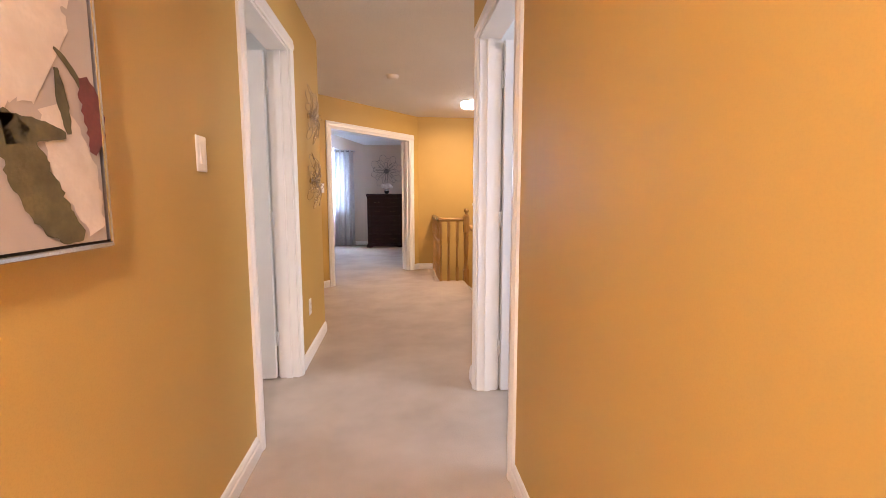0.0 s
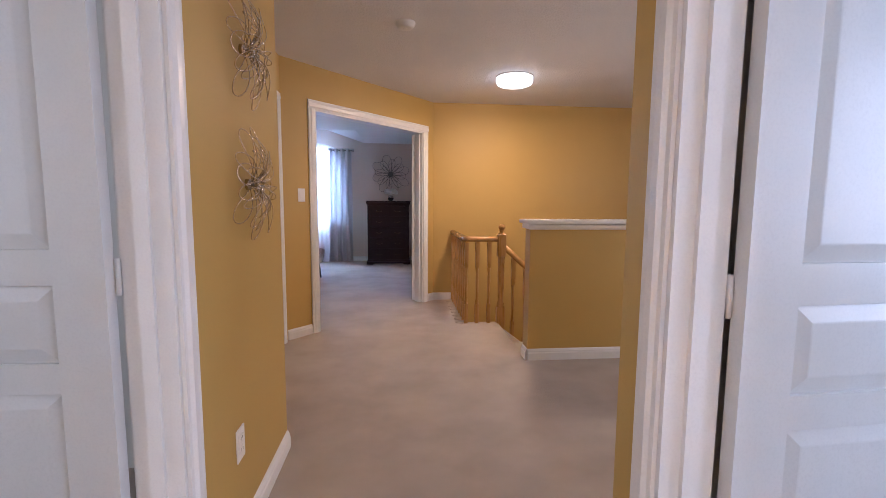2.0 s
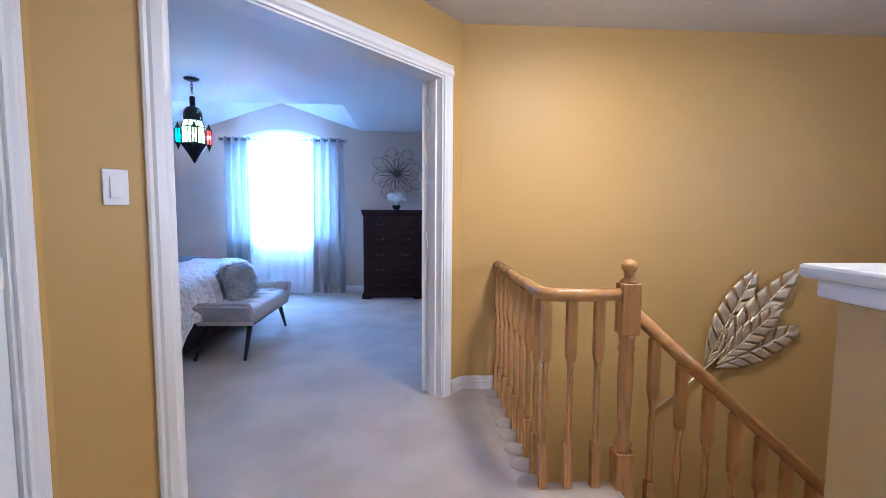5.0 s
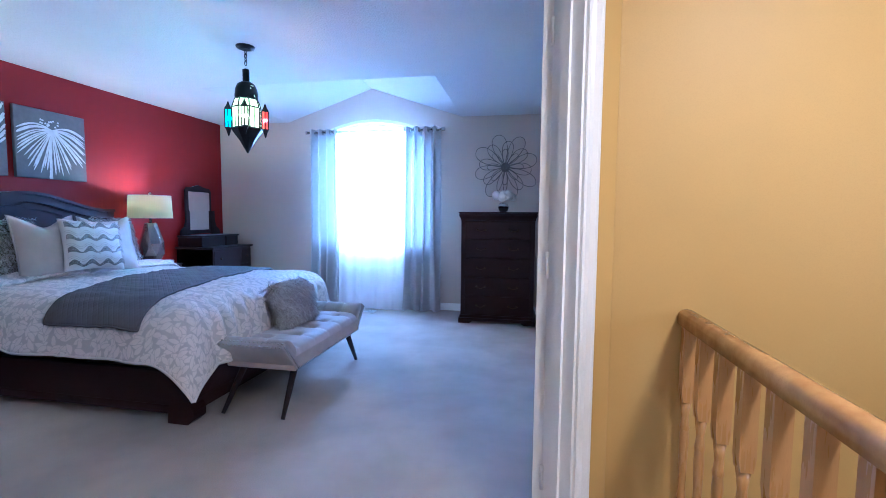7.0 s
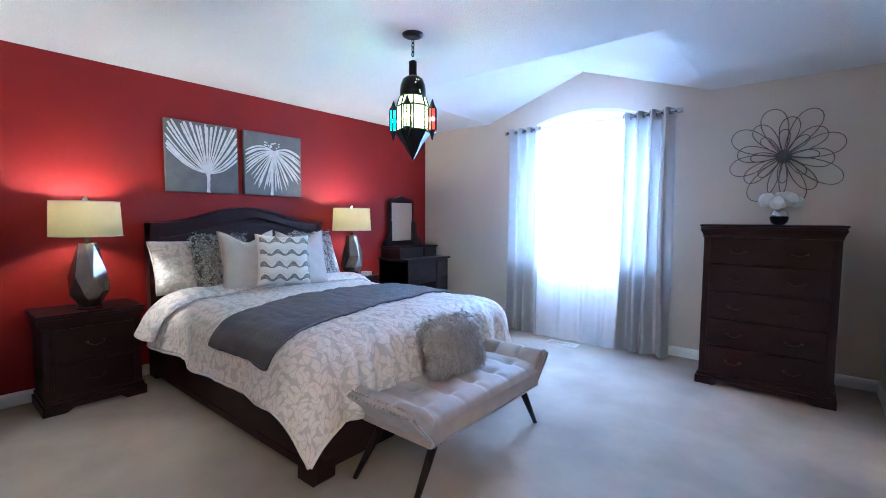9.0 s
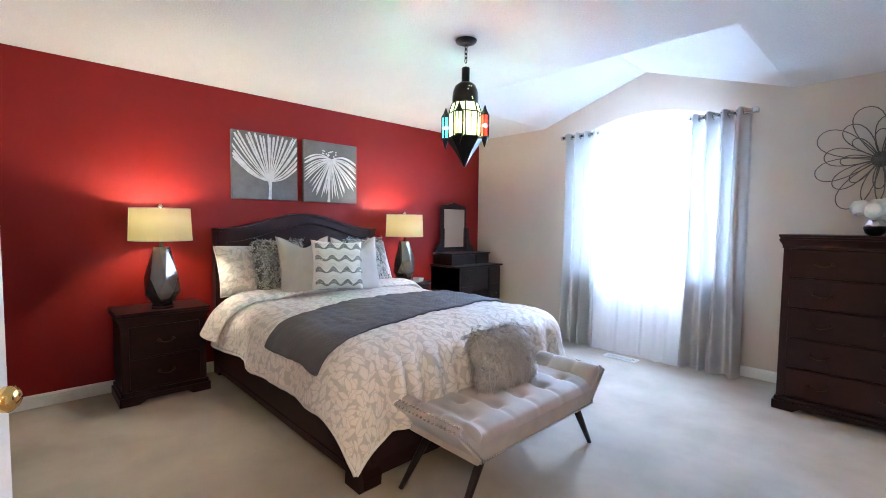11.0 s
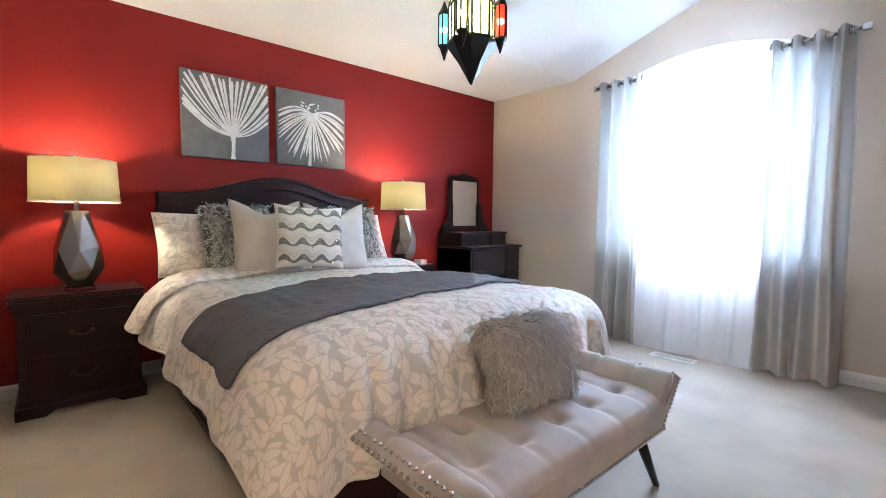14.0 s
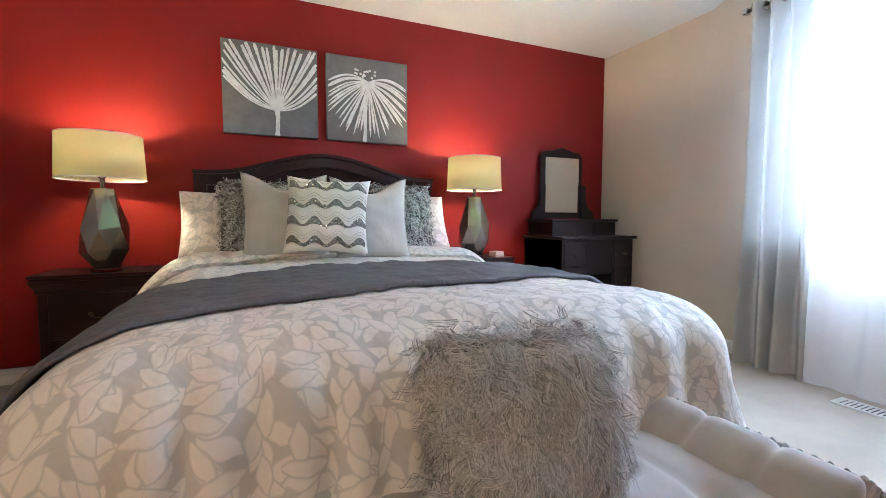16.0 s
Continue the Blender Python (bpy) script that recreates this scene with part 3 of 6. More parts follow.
def door_leaf(name, m, w, label, h=2.0, knobs=True, t=0.035, hinge_side=1, narrow=False, knob_z=0.95):
    """A moulded three-panel door; local x from the hinge to the free edge, thickness in y about 0."""
    top = thing(name, m, label, "door")
    bm = B()
    e = 0.055 if narrow else 0.12
    panels = ((0.24, 0.74), (0.815, 1.005), (1.09, h - 0.13))
    box(bm, 0.004, w - 0.004, -t / 2 + 0.010, t / 2 - 0.010, 0.016, h - 0.004)
    for x0, x1 in ((0, e), (w - e, w)):
        box(bm, x0, x1, -t / 2, t / 2, 0.012, h)
    for z0, z1 in ((0.012, 0.24), (0.74, 0.815), (1.005, 1.09), (h - 0.13, h)):
        box(bm, e, w - e, -t / 2, t / 2, z0, z1)
    bmesh.ops.remove_doubles(bm, verts=bm.verts, dist=1e-5)
    part("slab", bm, "white", top)
    for z0, z1 in panels:
        for sd in (-1, 1):
            bm = B()
            f = sd * t / 2
            rows = []
            for ins, off in ((0.0005, -0.0095), (0.004, -0.0085), (0.012, -0.0065), (0.036, -0.001), (0.040, -0.0006)):
                ring = [(e + ins, z0 + ins), (w - e - ins, z0 + ins), (w - e - ins, z1 - ins), (e + ins, z1 - ins)]
                rows.append([bm.verts.new((x, f + sd * off, z)) for x, z in ring])
            for a, b in zip(rows, rows[1:]):
                for i in range(4):
                    bm.faces.new((a[i], a[(i + 1) % 4], b[(i + 1) % 4], b[i]))
            bm.faces.new(rows[-1])
            bmesh.ops.recalc_face_normals(bm, faces=bm.faces)
            if sum(fc.normal.y * fc.calc_area() for fc in bm.faces) * sd < 0:
                bmesh.ops.reverse_faces(bm, faces=bm.faces)
            part("panel", bm, "white", top)
    if knobs:
        knob(top, w - 0.065, t / 2, knob_z, -1)
        knob(top, w - 0.065, -t / 2, knob_z, 1)
    for z in (0.26, 1.02, 1.80):
        bm = B()
        tube(bm, [(-0.008, hinge_side * t / 2, z - 0.045), (-0.008, hinge_side * t / 2, z + 0.045)], 0.007, 8)
        box(bm, -0.006, 0.03, hinge_side * t / 2 - 0.002, hinge_side * t / 2 + 0.002, z - 0.042, z + 0.042)
        part("hinge", bm, "white", top)
    return top


# side room doors
casing("door_frame_1", Matrix.Translation((XL, DL[0], 0)) @ Matrix.Rotation(radians(90), 4, "Z"), DL[1] - DL[0], HEAD, 0.12)
door_leaf("door_1", pose(XL - 0.137, DL[1] - 0.036, 0, 0, 0, 180 - 2), 0.74, "white three-panel side room door standing open", hinge_side=-1)
casing("door_frame_2", Matrix.Translation((XR, DR[1], 0)) @ Matrix.Rotation(radians(-90), 4, "Z"), DR[1] - DR[0], HEAD, 0.12)
door_leaf("door_2", pose(XR + 0.138, DR[1] - 0.032, 0, 0, 0, 3), 0.785, "white three-panel side room door standing open", hinge_side=1)
# linen closet
casing("door_frame_3", Matrix.Translation((-0.69, 5.27, 0)) @ Matrix.Rotation(radians(90), 4, "Z"), 0.43, HEAD, 0.06, 0.065)
door_leaf("door_3", pose(-0.722, 5.68, 0, 0, 0, -90), 0.39, "narrow white three-panel linen closet door, shut", narrow=True, hinge_side=1)
# bedroom double door
casing("door_frame_4", DM @ pose(S0, 0, 0), S1 - S0, HEAD, 0.12, 0.08)
hl, hr = on_diag(S0 + 0.02, 0.13), on_diag(S1 - 0.02, 0.14)
door_leaf("door_4", pose(hl[0], hl[1], 0, 0, 0, 141.2), 0.79, "white three-panel bedroom door standing open", hinge_side=1, knob_z=0.89)
door_leaf("door_5", pose(hr[0], hr[1], 0, 0, 0, 76.3), 0.76, "white three-panel bedroom door standing open", hinge_side=-1, knob_z=0.87)
casing("door_frame_5", Matrix.Translation((XE, 10.08, 0)) @ Matrix.Rotation(radians(-90), 4, "Z"), 0.53, HEAD, 0.1)

# ---- window ----
win = thing("window_1", pose(0, YW + 0.05, 0), "arched white window with a transom bar", "window")
win["kind"] = "structure"
bm = B()
for i in range(N):
    xa, xb = WX0 + (WX1 - WX0) * i / N, WX0 + (WX1 - WX0) * (i + 1) / N
    prism(bm, [(xa, arch_z(xa) - 0.05), (xb, arch_z(xb) - 0.05), (xb, arch_z(xb)), (xa, arch_z(xa))], "y", 0, 0.05)
box(bm, WX0, WX0 + 0.05, 0, 0.05, SILL, SPRING)
box(bm, WX1 - 0.05, WX1, 0, 0.05, SILL, SPRING)
box(bm, WX0, WX1, 0, 0.05, SILL, SILL + 0.05)
part("window_frame", bm, "white", win)
for z in (2.03,):
    bm = B()
    box(bm, WX0 + 0.05, WX1 - 0.05, 0.0, 0.05, z, z + 0.05)
    part("transom_bar", bm, "white", win)
bm = B()
box(bm, WXC - 0.025, WXC + 0.025, 0.0, 0.05, SILL + 0.05, 2.03)
part("mullion", bm, "white", win)
bm = B()
box(bm, WX0 - 0.04, WX1 + 0.04, -0.085, 0.0, SILL - 0.03, SILL, 0.006)
part("window_sill", bm, "white", win)
for xa, xb, za, zb in ((WX0 + 0.05, WXC - 0.025, SILL + 0.05, 2.03), (WXC + 0.025, WX1 - 0.05, SILL + 0.05, 2.03)):
    bm = B()
    box(bm, xa, xb, 0.02, 0.026, za, zb)
    part("pane", bm, "glass", win).visible_shadow = False
trim_bm = B()
for i in range(N):
    xa, xb = WX0 + (WX1 - WX0) * i / N, WX0 + (WX1 - WX0) * (i + 1) / N
    prism(trim_bm, [(xa, arch_z(xa)), (xb, arch_z(xb)), (xb, arch_z(xb, 0.035)), (xa, arch_z(xa, 0.035))], "y", -0.06, -0.051)
part("arch_trim", trim_bm, "white", win)
bm = B()
box(bm, -9.5, 6.5, 17.0, 17.05, 0.7, 7.0)
tagged(part("backdrop", bm, "sky_glow"), "bright overcast sky outside the window", "sky", kind="structure")

# ---- hallway things ----


def baluster_mesh(h):
    """Turned oak baluster with square blocks at foot and head."""
    bm = B()
    s = 0.0185
    box(bm, -s, s, -s, s, 0, 0.20, 0.002)
    lathe(bm, [(0.0185, 0.20), (0.013, 0.212), (0.0168, 0.226), (0.0135, 0.24), (0.0115, 0.26), (0.0135, 0.36), (0.0155, h * 0.52), (0.0130, h * 0.56), (0.0162, h * 0.575), (0.0130, h * 0.59), (0.0115, h * 0.62), (0.0185, h * 0.695)], 12)
    prism(bm, [(-s * 0.8, h * 0.685), (s * 0.8, h * 0.685), (s * 1.04, h * 0.725), (s * 1.04, h), (-s * 1.04, h), (-s * 1.04, h * 0.725)], "y", -s, s)
    me = bpy.data.meshes.new("baluster")
    bm.to_mesh(me)
    bm.free()
    me.materials.append(M["oak"])
    return me


def rail_profile(path, w=0.058, h=0.05):
    """A handrail of rounded section swept along a path."""
    bm = B()
    sec = [(-0.5, -0.5), (0.5, -0.5), (0.5, 0.05), (0.44, 0.3), (0.25, 0.47), (0.0, 0.52), (-0.25, 0.47), (-0.44, 0.3), (-0.5, 0.05)]
    pts = [Vector(p) for p in path]
    rings = []
    for i, p in enumerate(pts):
        a, b = pts[max(i - 1, 0)], pts[min(i + 1, len(pts) - 1)]
        d = (b - a).normalized()
        side = d.cross(Vector((0, 0, 1))).normalized()
        up = side.cross(d)
        rings.append([bm.verts.new(p + side * (u * w) + up * (v * h)) for u, v in sec])
    n = len(sec)
    for a, b in zip(rings, rings[1:]):
        for j in range(n):
            bm.faces.new((a[j], a[(j + 1) % n], b[(j + 1) % n], b[j])).smooth = True
    bm.faces.new(list(reversed(rings[0])))
    bm.faces.new(rings[-1])
    bmesh.ops.recalc_face_normals(bm, faces=bm.faces)
    return bm


NX, NY = 1.305, 6.245
railing = thing("railing", pose(0, 0, 0), "honey oak stair railing with turned balusters", "railing")
RT = 0.85
corner = [(0.945 + 0.07 * (1 - math.sin(a)), 6.245 + 0.07 * (1 - math.cos(a)), RT) for a in [radians(x) for x in (90, 70, 50, 30, 10, 0)]]
part("handrail", rail_profile([(0.945, 7.355, RT), (0.945, 6.8, RT), (0.945, 6.45, RT)] + corner + [(1.15, NY, RT), (NX - 0.03, NY, RT)]), "oak_rail", railing)
bal = baluster_mesh(RT - 0.025)
for i in range(8):
    ob = new("baluster", bal)
    ob.parent = railing
    ob.matrix_basis = pose(0.945, 7.325 - 0.139 * i, 0)
for x in (0.952, 1.062, 1.182):
    ob = new("baluster", bal)
    ob.parent = railing
    ob.matrix_basis = pose(x, NY, 0)
for i in range(8):
    bm = B()
    bmesh.ops.create_uvsphere(bm, u_segments=16, v_segments=8, radius=1.0, matrix=Matrix.Translation((0.915, 7.2555 - 0.139 * i, 0.0)) @ Matrix.Diagonal((0.065, 0.060, 0.017, 1)))
    part("carpet_lobe", bm, "carpet", railing, "carpet edge bulging between the balusters", smooth=True)
slope = 0.19 / 0.213
part("stair_handrail", rail_profile([(NX + 0.03, NY, 0.77), (NX + 0.3, NY, 0.77 - 0.27 * slope), (NX + 2.6, NY, 0.77 - 2.57 * slope)], 0.05, 0.055), "oak_rail", railing)
for i in range(17):
    x = 0.125 + 0.127 * i
    zt = 0.77 - (x - 0.03) * slope - 0.03
    zb = -0.19 * (int(x / 0.213) + 1)
    if i < 17:
        ob = new("baluster", bal)
        ob.parent = railing
        ob.matrix_basis = Matrix.Translation((NX + x, NY, zb)) @ Matrix.Diagonal((1.0, 1.0, (zt - zb) / (RT - 0.025), 1))
newel = thing("newel_post", pose(NX, NY, -0.2), "turned honey oak newel post with ball finial", "newel post")
bm = B()
box(bm, -0.04, 0.04, -0.04, 0.04, 0, 0.36, 0.003)
part("foot_block", bm, "oak", newel)
bm = B()
box(bm, -0.04, 0.04, -0.04, 0.04, 0.88, 1.10, 0.004)
part("head_block", bm, "oak", newel)
bm = B()
lathe(bm, [(0.039, 0.36), (0.03, 0.375), (0.038, 0.392), (0.028, 0.41), (0.026, 0.44), (0.031, 0.60), (0.034, 0.72), (0.029, 0.80), (0.037, 0.815), (0.030, 0.83), (0.034, 0.86), (0.039, 0.88)], 20)
part("shaft", bm, "oak", newel)
bm = B()
lathe(bm, [(0.038, 1.10), (0.036, 1.108), (0.022, 1.118), (0.017, 1.128), (0.026, 1.136), (0.018, 1.141), (0.025, 1.148), (0.033, 1.160), (0.035, 1.171), (0.031, 1.184), (0.021, 1.194), (0.008, 1.199), (0.003, 1.2005)], 20)
part("finial", bm, "oak_rail", newel)


def wall_plate(name, m, label, kind):
    """Switch or socket plate; local x across, z up, -y to the room."""
    top = thing(name, m, label, "switch" if kind == "switch" else "outlet")
    bm = B()
    box(bm, -0.036, 0.036, -0.006, 0, -0.058, 0.058, 0.003, seg=2)
    part("plate", bm, "plastic", top)
    if kind == "switch":
        bm = B()
        prism(bm, [(-0.006, -0.033), (-0.0115, -0.033), (-0.0075, 0.033), (-0.006, 0.033)], "x", -0.0165, 0.0165)
        part("rocker", bm, "plastic", top)
    else:
        for z in (-0.02, 0.02):
            bm = B()
            box(bm, -0.017, 0.017, -0.008, -0.005, z - 0.014, z + 0.014, 0.003)
            sock = part("socket", bm, "plastic", top)
            bm = B()
            box(bm, -0.008, -0.006, -0.0085, -0.0079, z - 0.005, z + 0.006)
            box(bm, 0.006, 0.008, -0.0085, -0.0079, z - 0.005, z + 0.006)
            part("slot", bm, "dark", sock)
    return top


ONLEFT = Matrix.Rotation(radians(90), 4, "Z")
wall_plate("light_switch", Matrix.Translation((XL, 1.775, 1.29)) @ ONLEFT, "white rocker light switch on the hallway wall", "switch")
wall_plate("wall_outlet", Matrix.Translation((XL, 3.43, 0.37)) @ ONLEFT, "white wall outlet low on the hallway wall", "outlet")
wall_plate("light_switch", DM @ pose(0.185, 0, 1.265), "white rocker light switch beside the bedroom doorway", "switch")
jack = wall_plate("wall_outlet", pose(2.87, 5.16, 0.35), "white wall outlet with a plugged-in adapter", "outlet")
bm = B()
box(bm, -0.022, 0.022, -0.04, -0.006, -0.07, 0.01, 0.004)
part("plug_adapter", bm, "plastic", jack)


def wire_flower(name, m, radius, layers, wire, mt, label, hub, beads=False):
    """Wall flower of bent wire loops; local -y to the room."""
    top = thing(name, m, label, "wall decor")
    k = 0
    for count, length, width, start, lift in layers:
        for i in range(count):
            a = radians(start) + 2 * math.pi * i / count
            rnd = random.Random(k * 7 + 3)
            k += 1
            ln, wd = length * radius * rnd.uniform(0.93, 1.05), width * radius * rnd.uniform(0.9, 1.1)
            pts = []
            for j in range(22):
                t = 2 * math.pi * j / 22
                along = ln * (0.5 - 0.5 * math.cos(t)) + 0.02
                across = wd * math.sin(t) * (0.35 + 0.65 * (0.5 - 0.5 * math.cos(t)))
                out = -0.008 - lift * math.sin(math.pi * along / (ln + 0.03)) - 0.012 * (k % 3)
                pts.append((along * math.cos(a) - across * math.sin(a), out, along * math.sin(a) + across * math.cos(a)))
            bm = B()
            tube(bm, pts, wire, 5, True)
            part("petal", bm, mt, top)
    bm = B()
    lathe(bm, [(hub, 0), (hub, 0.012), (hub * 0.8, 0.022), (hub * 0.55, 0.018), (hub * 0.3, 0.026), (0.003, 0.028)], 16, Matrix.Rotation(radians(90), 4, "X"))
    part("hub", bm, mt, top)
    if beads:
        for i in range(10):
            rnd = random.Random(i + 50)
            a, r = rnd.uniform(0, 6.28), rnd.uniform(0.02, 0.05)
            bm = B()
            tube(bm, [(0, -0.02, 0), (r * math.cos(a), -0.05, r * math.sin(a))], 0.002, 5)
            bmesh.ops.create_icosphere(bm, subdivisions=1, radius=0.006, matrix=Matrix.Translation((r * math.cos(a), -0.05, r * math.sin(a))))
            part("stamen", bm, "chrome", top)
    return top


HF = [(8, 0.98, 0.29, 10, 0.030), (8, 0.80, 0.22, 33, 0.045), (6, 0.52, 0.15, 0, 0.055)]
wire_flower("wire_flower", Matrix.Translation((XL, 3.59, 1.735)) @ ONLEFT, 0.195, HF, 0.0018, "wire", "silver wire flower hanging on the gold wall", 0.02, True)
wire_flower("wire_flower", Matrix.Translation((XL, 3.60, 1.268)) @ ONLEFT @ Matrix.Rotation(radians(20), 4, "Y"), 0.195, HF, 0.0018, "wire", "silver wire flower hanging on the gold wall", 0.02, True)


def flush_light(name, x, y, label):
    top = thing(name, pose(x, y, CEIL), label, "ceiling light")
    bm = B()
    lathe(bm, [(0.172, -0.012), (0.176, -0.010), (0.176, -0.002), (0.17, 0.0)], 36)
    part("trim_ring", bm, "chrome", top)
    bm = B()
    lathe(bm, [(0.02, -0.092), (0.08, -0.09), (0.135, -0.082), (0.162, -0.068), (0.17, -0.05), (0.17, -0.0125)], 36)
    part("diffuser", bm, "opal", top, "glowing white opal glass bowl").visible_shadow = False
    return top


flush_light("ceiling_light", *HALL_LIGHT, "round flush ceiling light with lit opal bowl")
# Added fixture, never in view, to house the two fill lamps.
flush_light("ceiling_light", *UNSEEN_LIGHT, "round flush ceiling light with lit opal bowl")
det = thing("smoke_detector", pose(0.335, 5.02, CEIL), "round white smoke detector on the hall ceiling", "smoke detector")
bm = B()
lathe(bm, [(0.035, -0.036), (0.05, -0.034), (0.058, -0.025), (0.06, -0.018), (0.065, -0.016), (0.068, -0.004), (0.068, 0)], 28)
part("housing", bm, "plastic", det)
bm = B()
lathe(bm, [(0.012, -0.039), (0.014, -0.036), (0.014, -0.034)], 14)
part("button", bm, "plastic", det)

# abstract canvas
pic = thing("abstract_painting", Matrix.Translation((XL, 0.745, 1.58)) @ ONLEFT, "large abstract canvas in a thin silver frame", "painting")
abm = mat("abstract_paint", (0.5, 0.5, 0.5), 0.7)
v = coords(abm, (1, 1, 1))
n1 = noisy(abm, v, 2.2, 4.0)
n2 = noisy(abm, v, 6.0, 5.0, 0.65)
col = mixed(abm, ramp(abm, n1, 0.35, 0.65), (0.43, 0.385, 0.37), (0.50, 0.455, 0.44))
link(abm, col, bsdf(abm).inputs["Base Color"])
bump(abm, n2, 0.4, 0.002)
M["abstract"] = abm
bm = B()
box(bm, -0.48, 0.48, -0.03, -0.002, -0.52, 0.52)
canvas = part("canvas", bm, "abstract", pic)
for x0, x1, z0, z1 in ((-0.495, 0.495, -0.535, -0.525), (-0.495, 0.495, 0.525, 0.535), (-0.495, -0.485, -0.525, 0.525), (0.485, 0.495, -0.525, 0.525)):
    bm = B()
    box(bm, x0, x1, -0.036, -0.001, z0, z1, 0.002)
    part("frame_strip", bm, "chrome", pic)
bm = B()
box(bm, -0.484, 0.484, -0.028, -0.003, -0.5245, -0.5205)
part("shadow_gap", bm, "dark", pic)
M["olive_stroke"] = surface("olive_brush_paint", (0.055, 0.05, 0.022), (0.16, 0.135, 0.06), 0.6, 16, 120, 0.5, 1.0)
M["wine_stroke"] = surface("wine_brush_paint", (0.10, 0.018, 0.022), (0.20, 0.045, 0.045), 0.6, 16, 120, 0.5, 1.0)


def stroke(pts, widths, y, mt, parent):
    """A flat brush mark along points with widths, laid on a canvas."""
    bm = B()
    left, right = [], []
    dense, wide = [], []
    for i in range(len(pts) - 1):
        p0, p1, p2_, p3_ = [Vector((*pts[max(0, min(len(pts) - 1, i + o))], widths[max(0, min(len(pts) - 1, i + o))])) for o in (-1, 0, 1, 2)]
        for s in range(8):
            u = s / 8
            q = 0.5 * (2 * p1 + (p2_ - p0) * u + (2 * p0 - 5 * p1 + 4 * p2_ - p3_) * u * u + (3 * p1 - p0 - 3 * p2_ + p3_) * u ** 3)
            dense.append((q.x, q.y))
            wide.append(max(0.003, q.z) * (1 + 0.25 * noise.noise((q.x * 60, q.y * 60, 2.0))))
    pts, widths = dense + [pts[-1]], wide + [widths[-1]]
    k = len(pts)
    rnd = random.Random(k * 13 + int(pts[0][0] * 1000))
    for i, (x, z) in enumerate(pts):
        a, b = pts[max(i - 1, 0)], pts[min(i + 1, k - 1)]
        dx, dz = b[0] - a[0], b[1] - a[1]
        ln = math.hypot(dx, dz) or 1
        w = widths[i] / 2
        rag = min(0.15, 0.004 / w)
        left.append(bm.verts.new((x - dz / ln * w * rnd.uniform(1 - rag, 1 + rag), y, z + dx / ln * w)))
        right.append(bm.verts.new((x + dz / ln * w * rnd.uniform(1 - rag, 1 + rag), y, z - dx / ln * w)))
    for i in range(k - 1):
        bm.faces.new((left[i], right[i], right[i + 1], left[i + 1]))
    return part("brush_stroke", bm, mt, parent)


stroke([(0.245, -0.30), (0.275, -0.345), (0.30, -0.40), (0.335, -0.455), (0.37, -0.488), (0.41, -0.505)], [0.03, 0.08, 0.09, 0.085, 0.065, 0.02], -0.0335, "olive_stroke", canvas)
stroke([(0.25, -0.325), (0.32, -0.318), (0.385, -0.318)], [0.05, 0.04, 0.012], -0.0335, "olive_stroke", canvas)
stroke([(0.375, -0.165), (0.405, -0.185), (0.44, -0.225), (0.455, -0.30)], [0.006, 0.014, 0.012, 0.006], -0.0325, "olive_stroke", canvas)
stroke([(0.445, -0.20), (0.46, -0.245), (0.47, -0.30), (0.455, -0.345)], [0.03, 0.06, 0.055, 0.02], -0.0335, "wine_stroke", canvas)
stroke([(-0.1, 0.30), (0.0, 0.18), (0.12, 0.10), (0.2, 0.12)], [0.04, 0.12, 0.10, 0.03], -0.0325, "olive_stroke", canvas)
M["pale_stroke"] = surface("blush_brush_paint", (0.62, 0.55, 0.50), (0.78, 0.72, 0.68), 0.6, 14, 120, 0.5, 1.0)
stroke([(0.39, -0.34), (0.42, -0.42), (0.45, -0.50)], [0.05, 0.08, 0.05], -0.0330, "pale_stroke", canvas)
stroke([(-0.40, -0.10), (-0.1, -0.12), (0.15, -0.13), (0.30, -0.16), (0.37, -0.20)], [0.2, 0.36, 0.36, 0.28, 0.18], -0.0312, "pale_stroke", canvas)
stroke([(-0.40, 0.25), (0.0, 0.20), (0.3, 0.08), (0.46, 0.02)], [0.3, 0.45, 0.4, 0.22], -0.0308, "pale_stroke", canvas)
stroke([(0.36, -0.27), (0.40, -0.37), (0.43, -0.43), (0.455, -0.49)], [0.06, 0.12, 0.09, 0.04], -0.0316, "pale_stroke", canvas)
stroke([(0.375, -0.20), (0.385, -0.26), (0.395, -0.315)], [0.012, 0.03, 0.012], -0.0330, "olive_stroke", canvas)

# leaf wall art in the stairwell
M["leaf_gold"].use_backface_culling = False
spray = thing("metal_leaf_spray", pose(2.04, 7.36, -0.18), "champagne metal palm leaf spray on the stairwell wall", "wall decor")
bm = B()
tube(bm, [(0, -0.02, 0), (0.25, -0.035, 0.20), (0.42, -0.04, 0.36), (0.60, -0.03, 0.52)], [0.008, 0.008, 0.007, 0.004], 6)
part("stem", bm, "leaf_gold", spray)


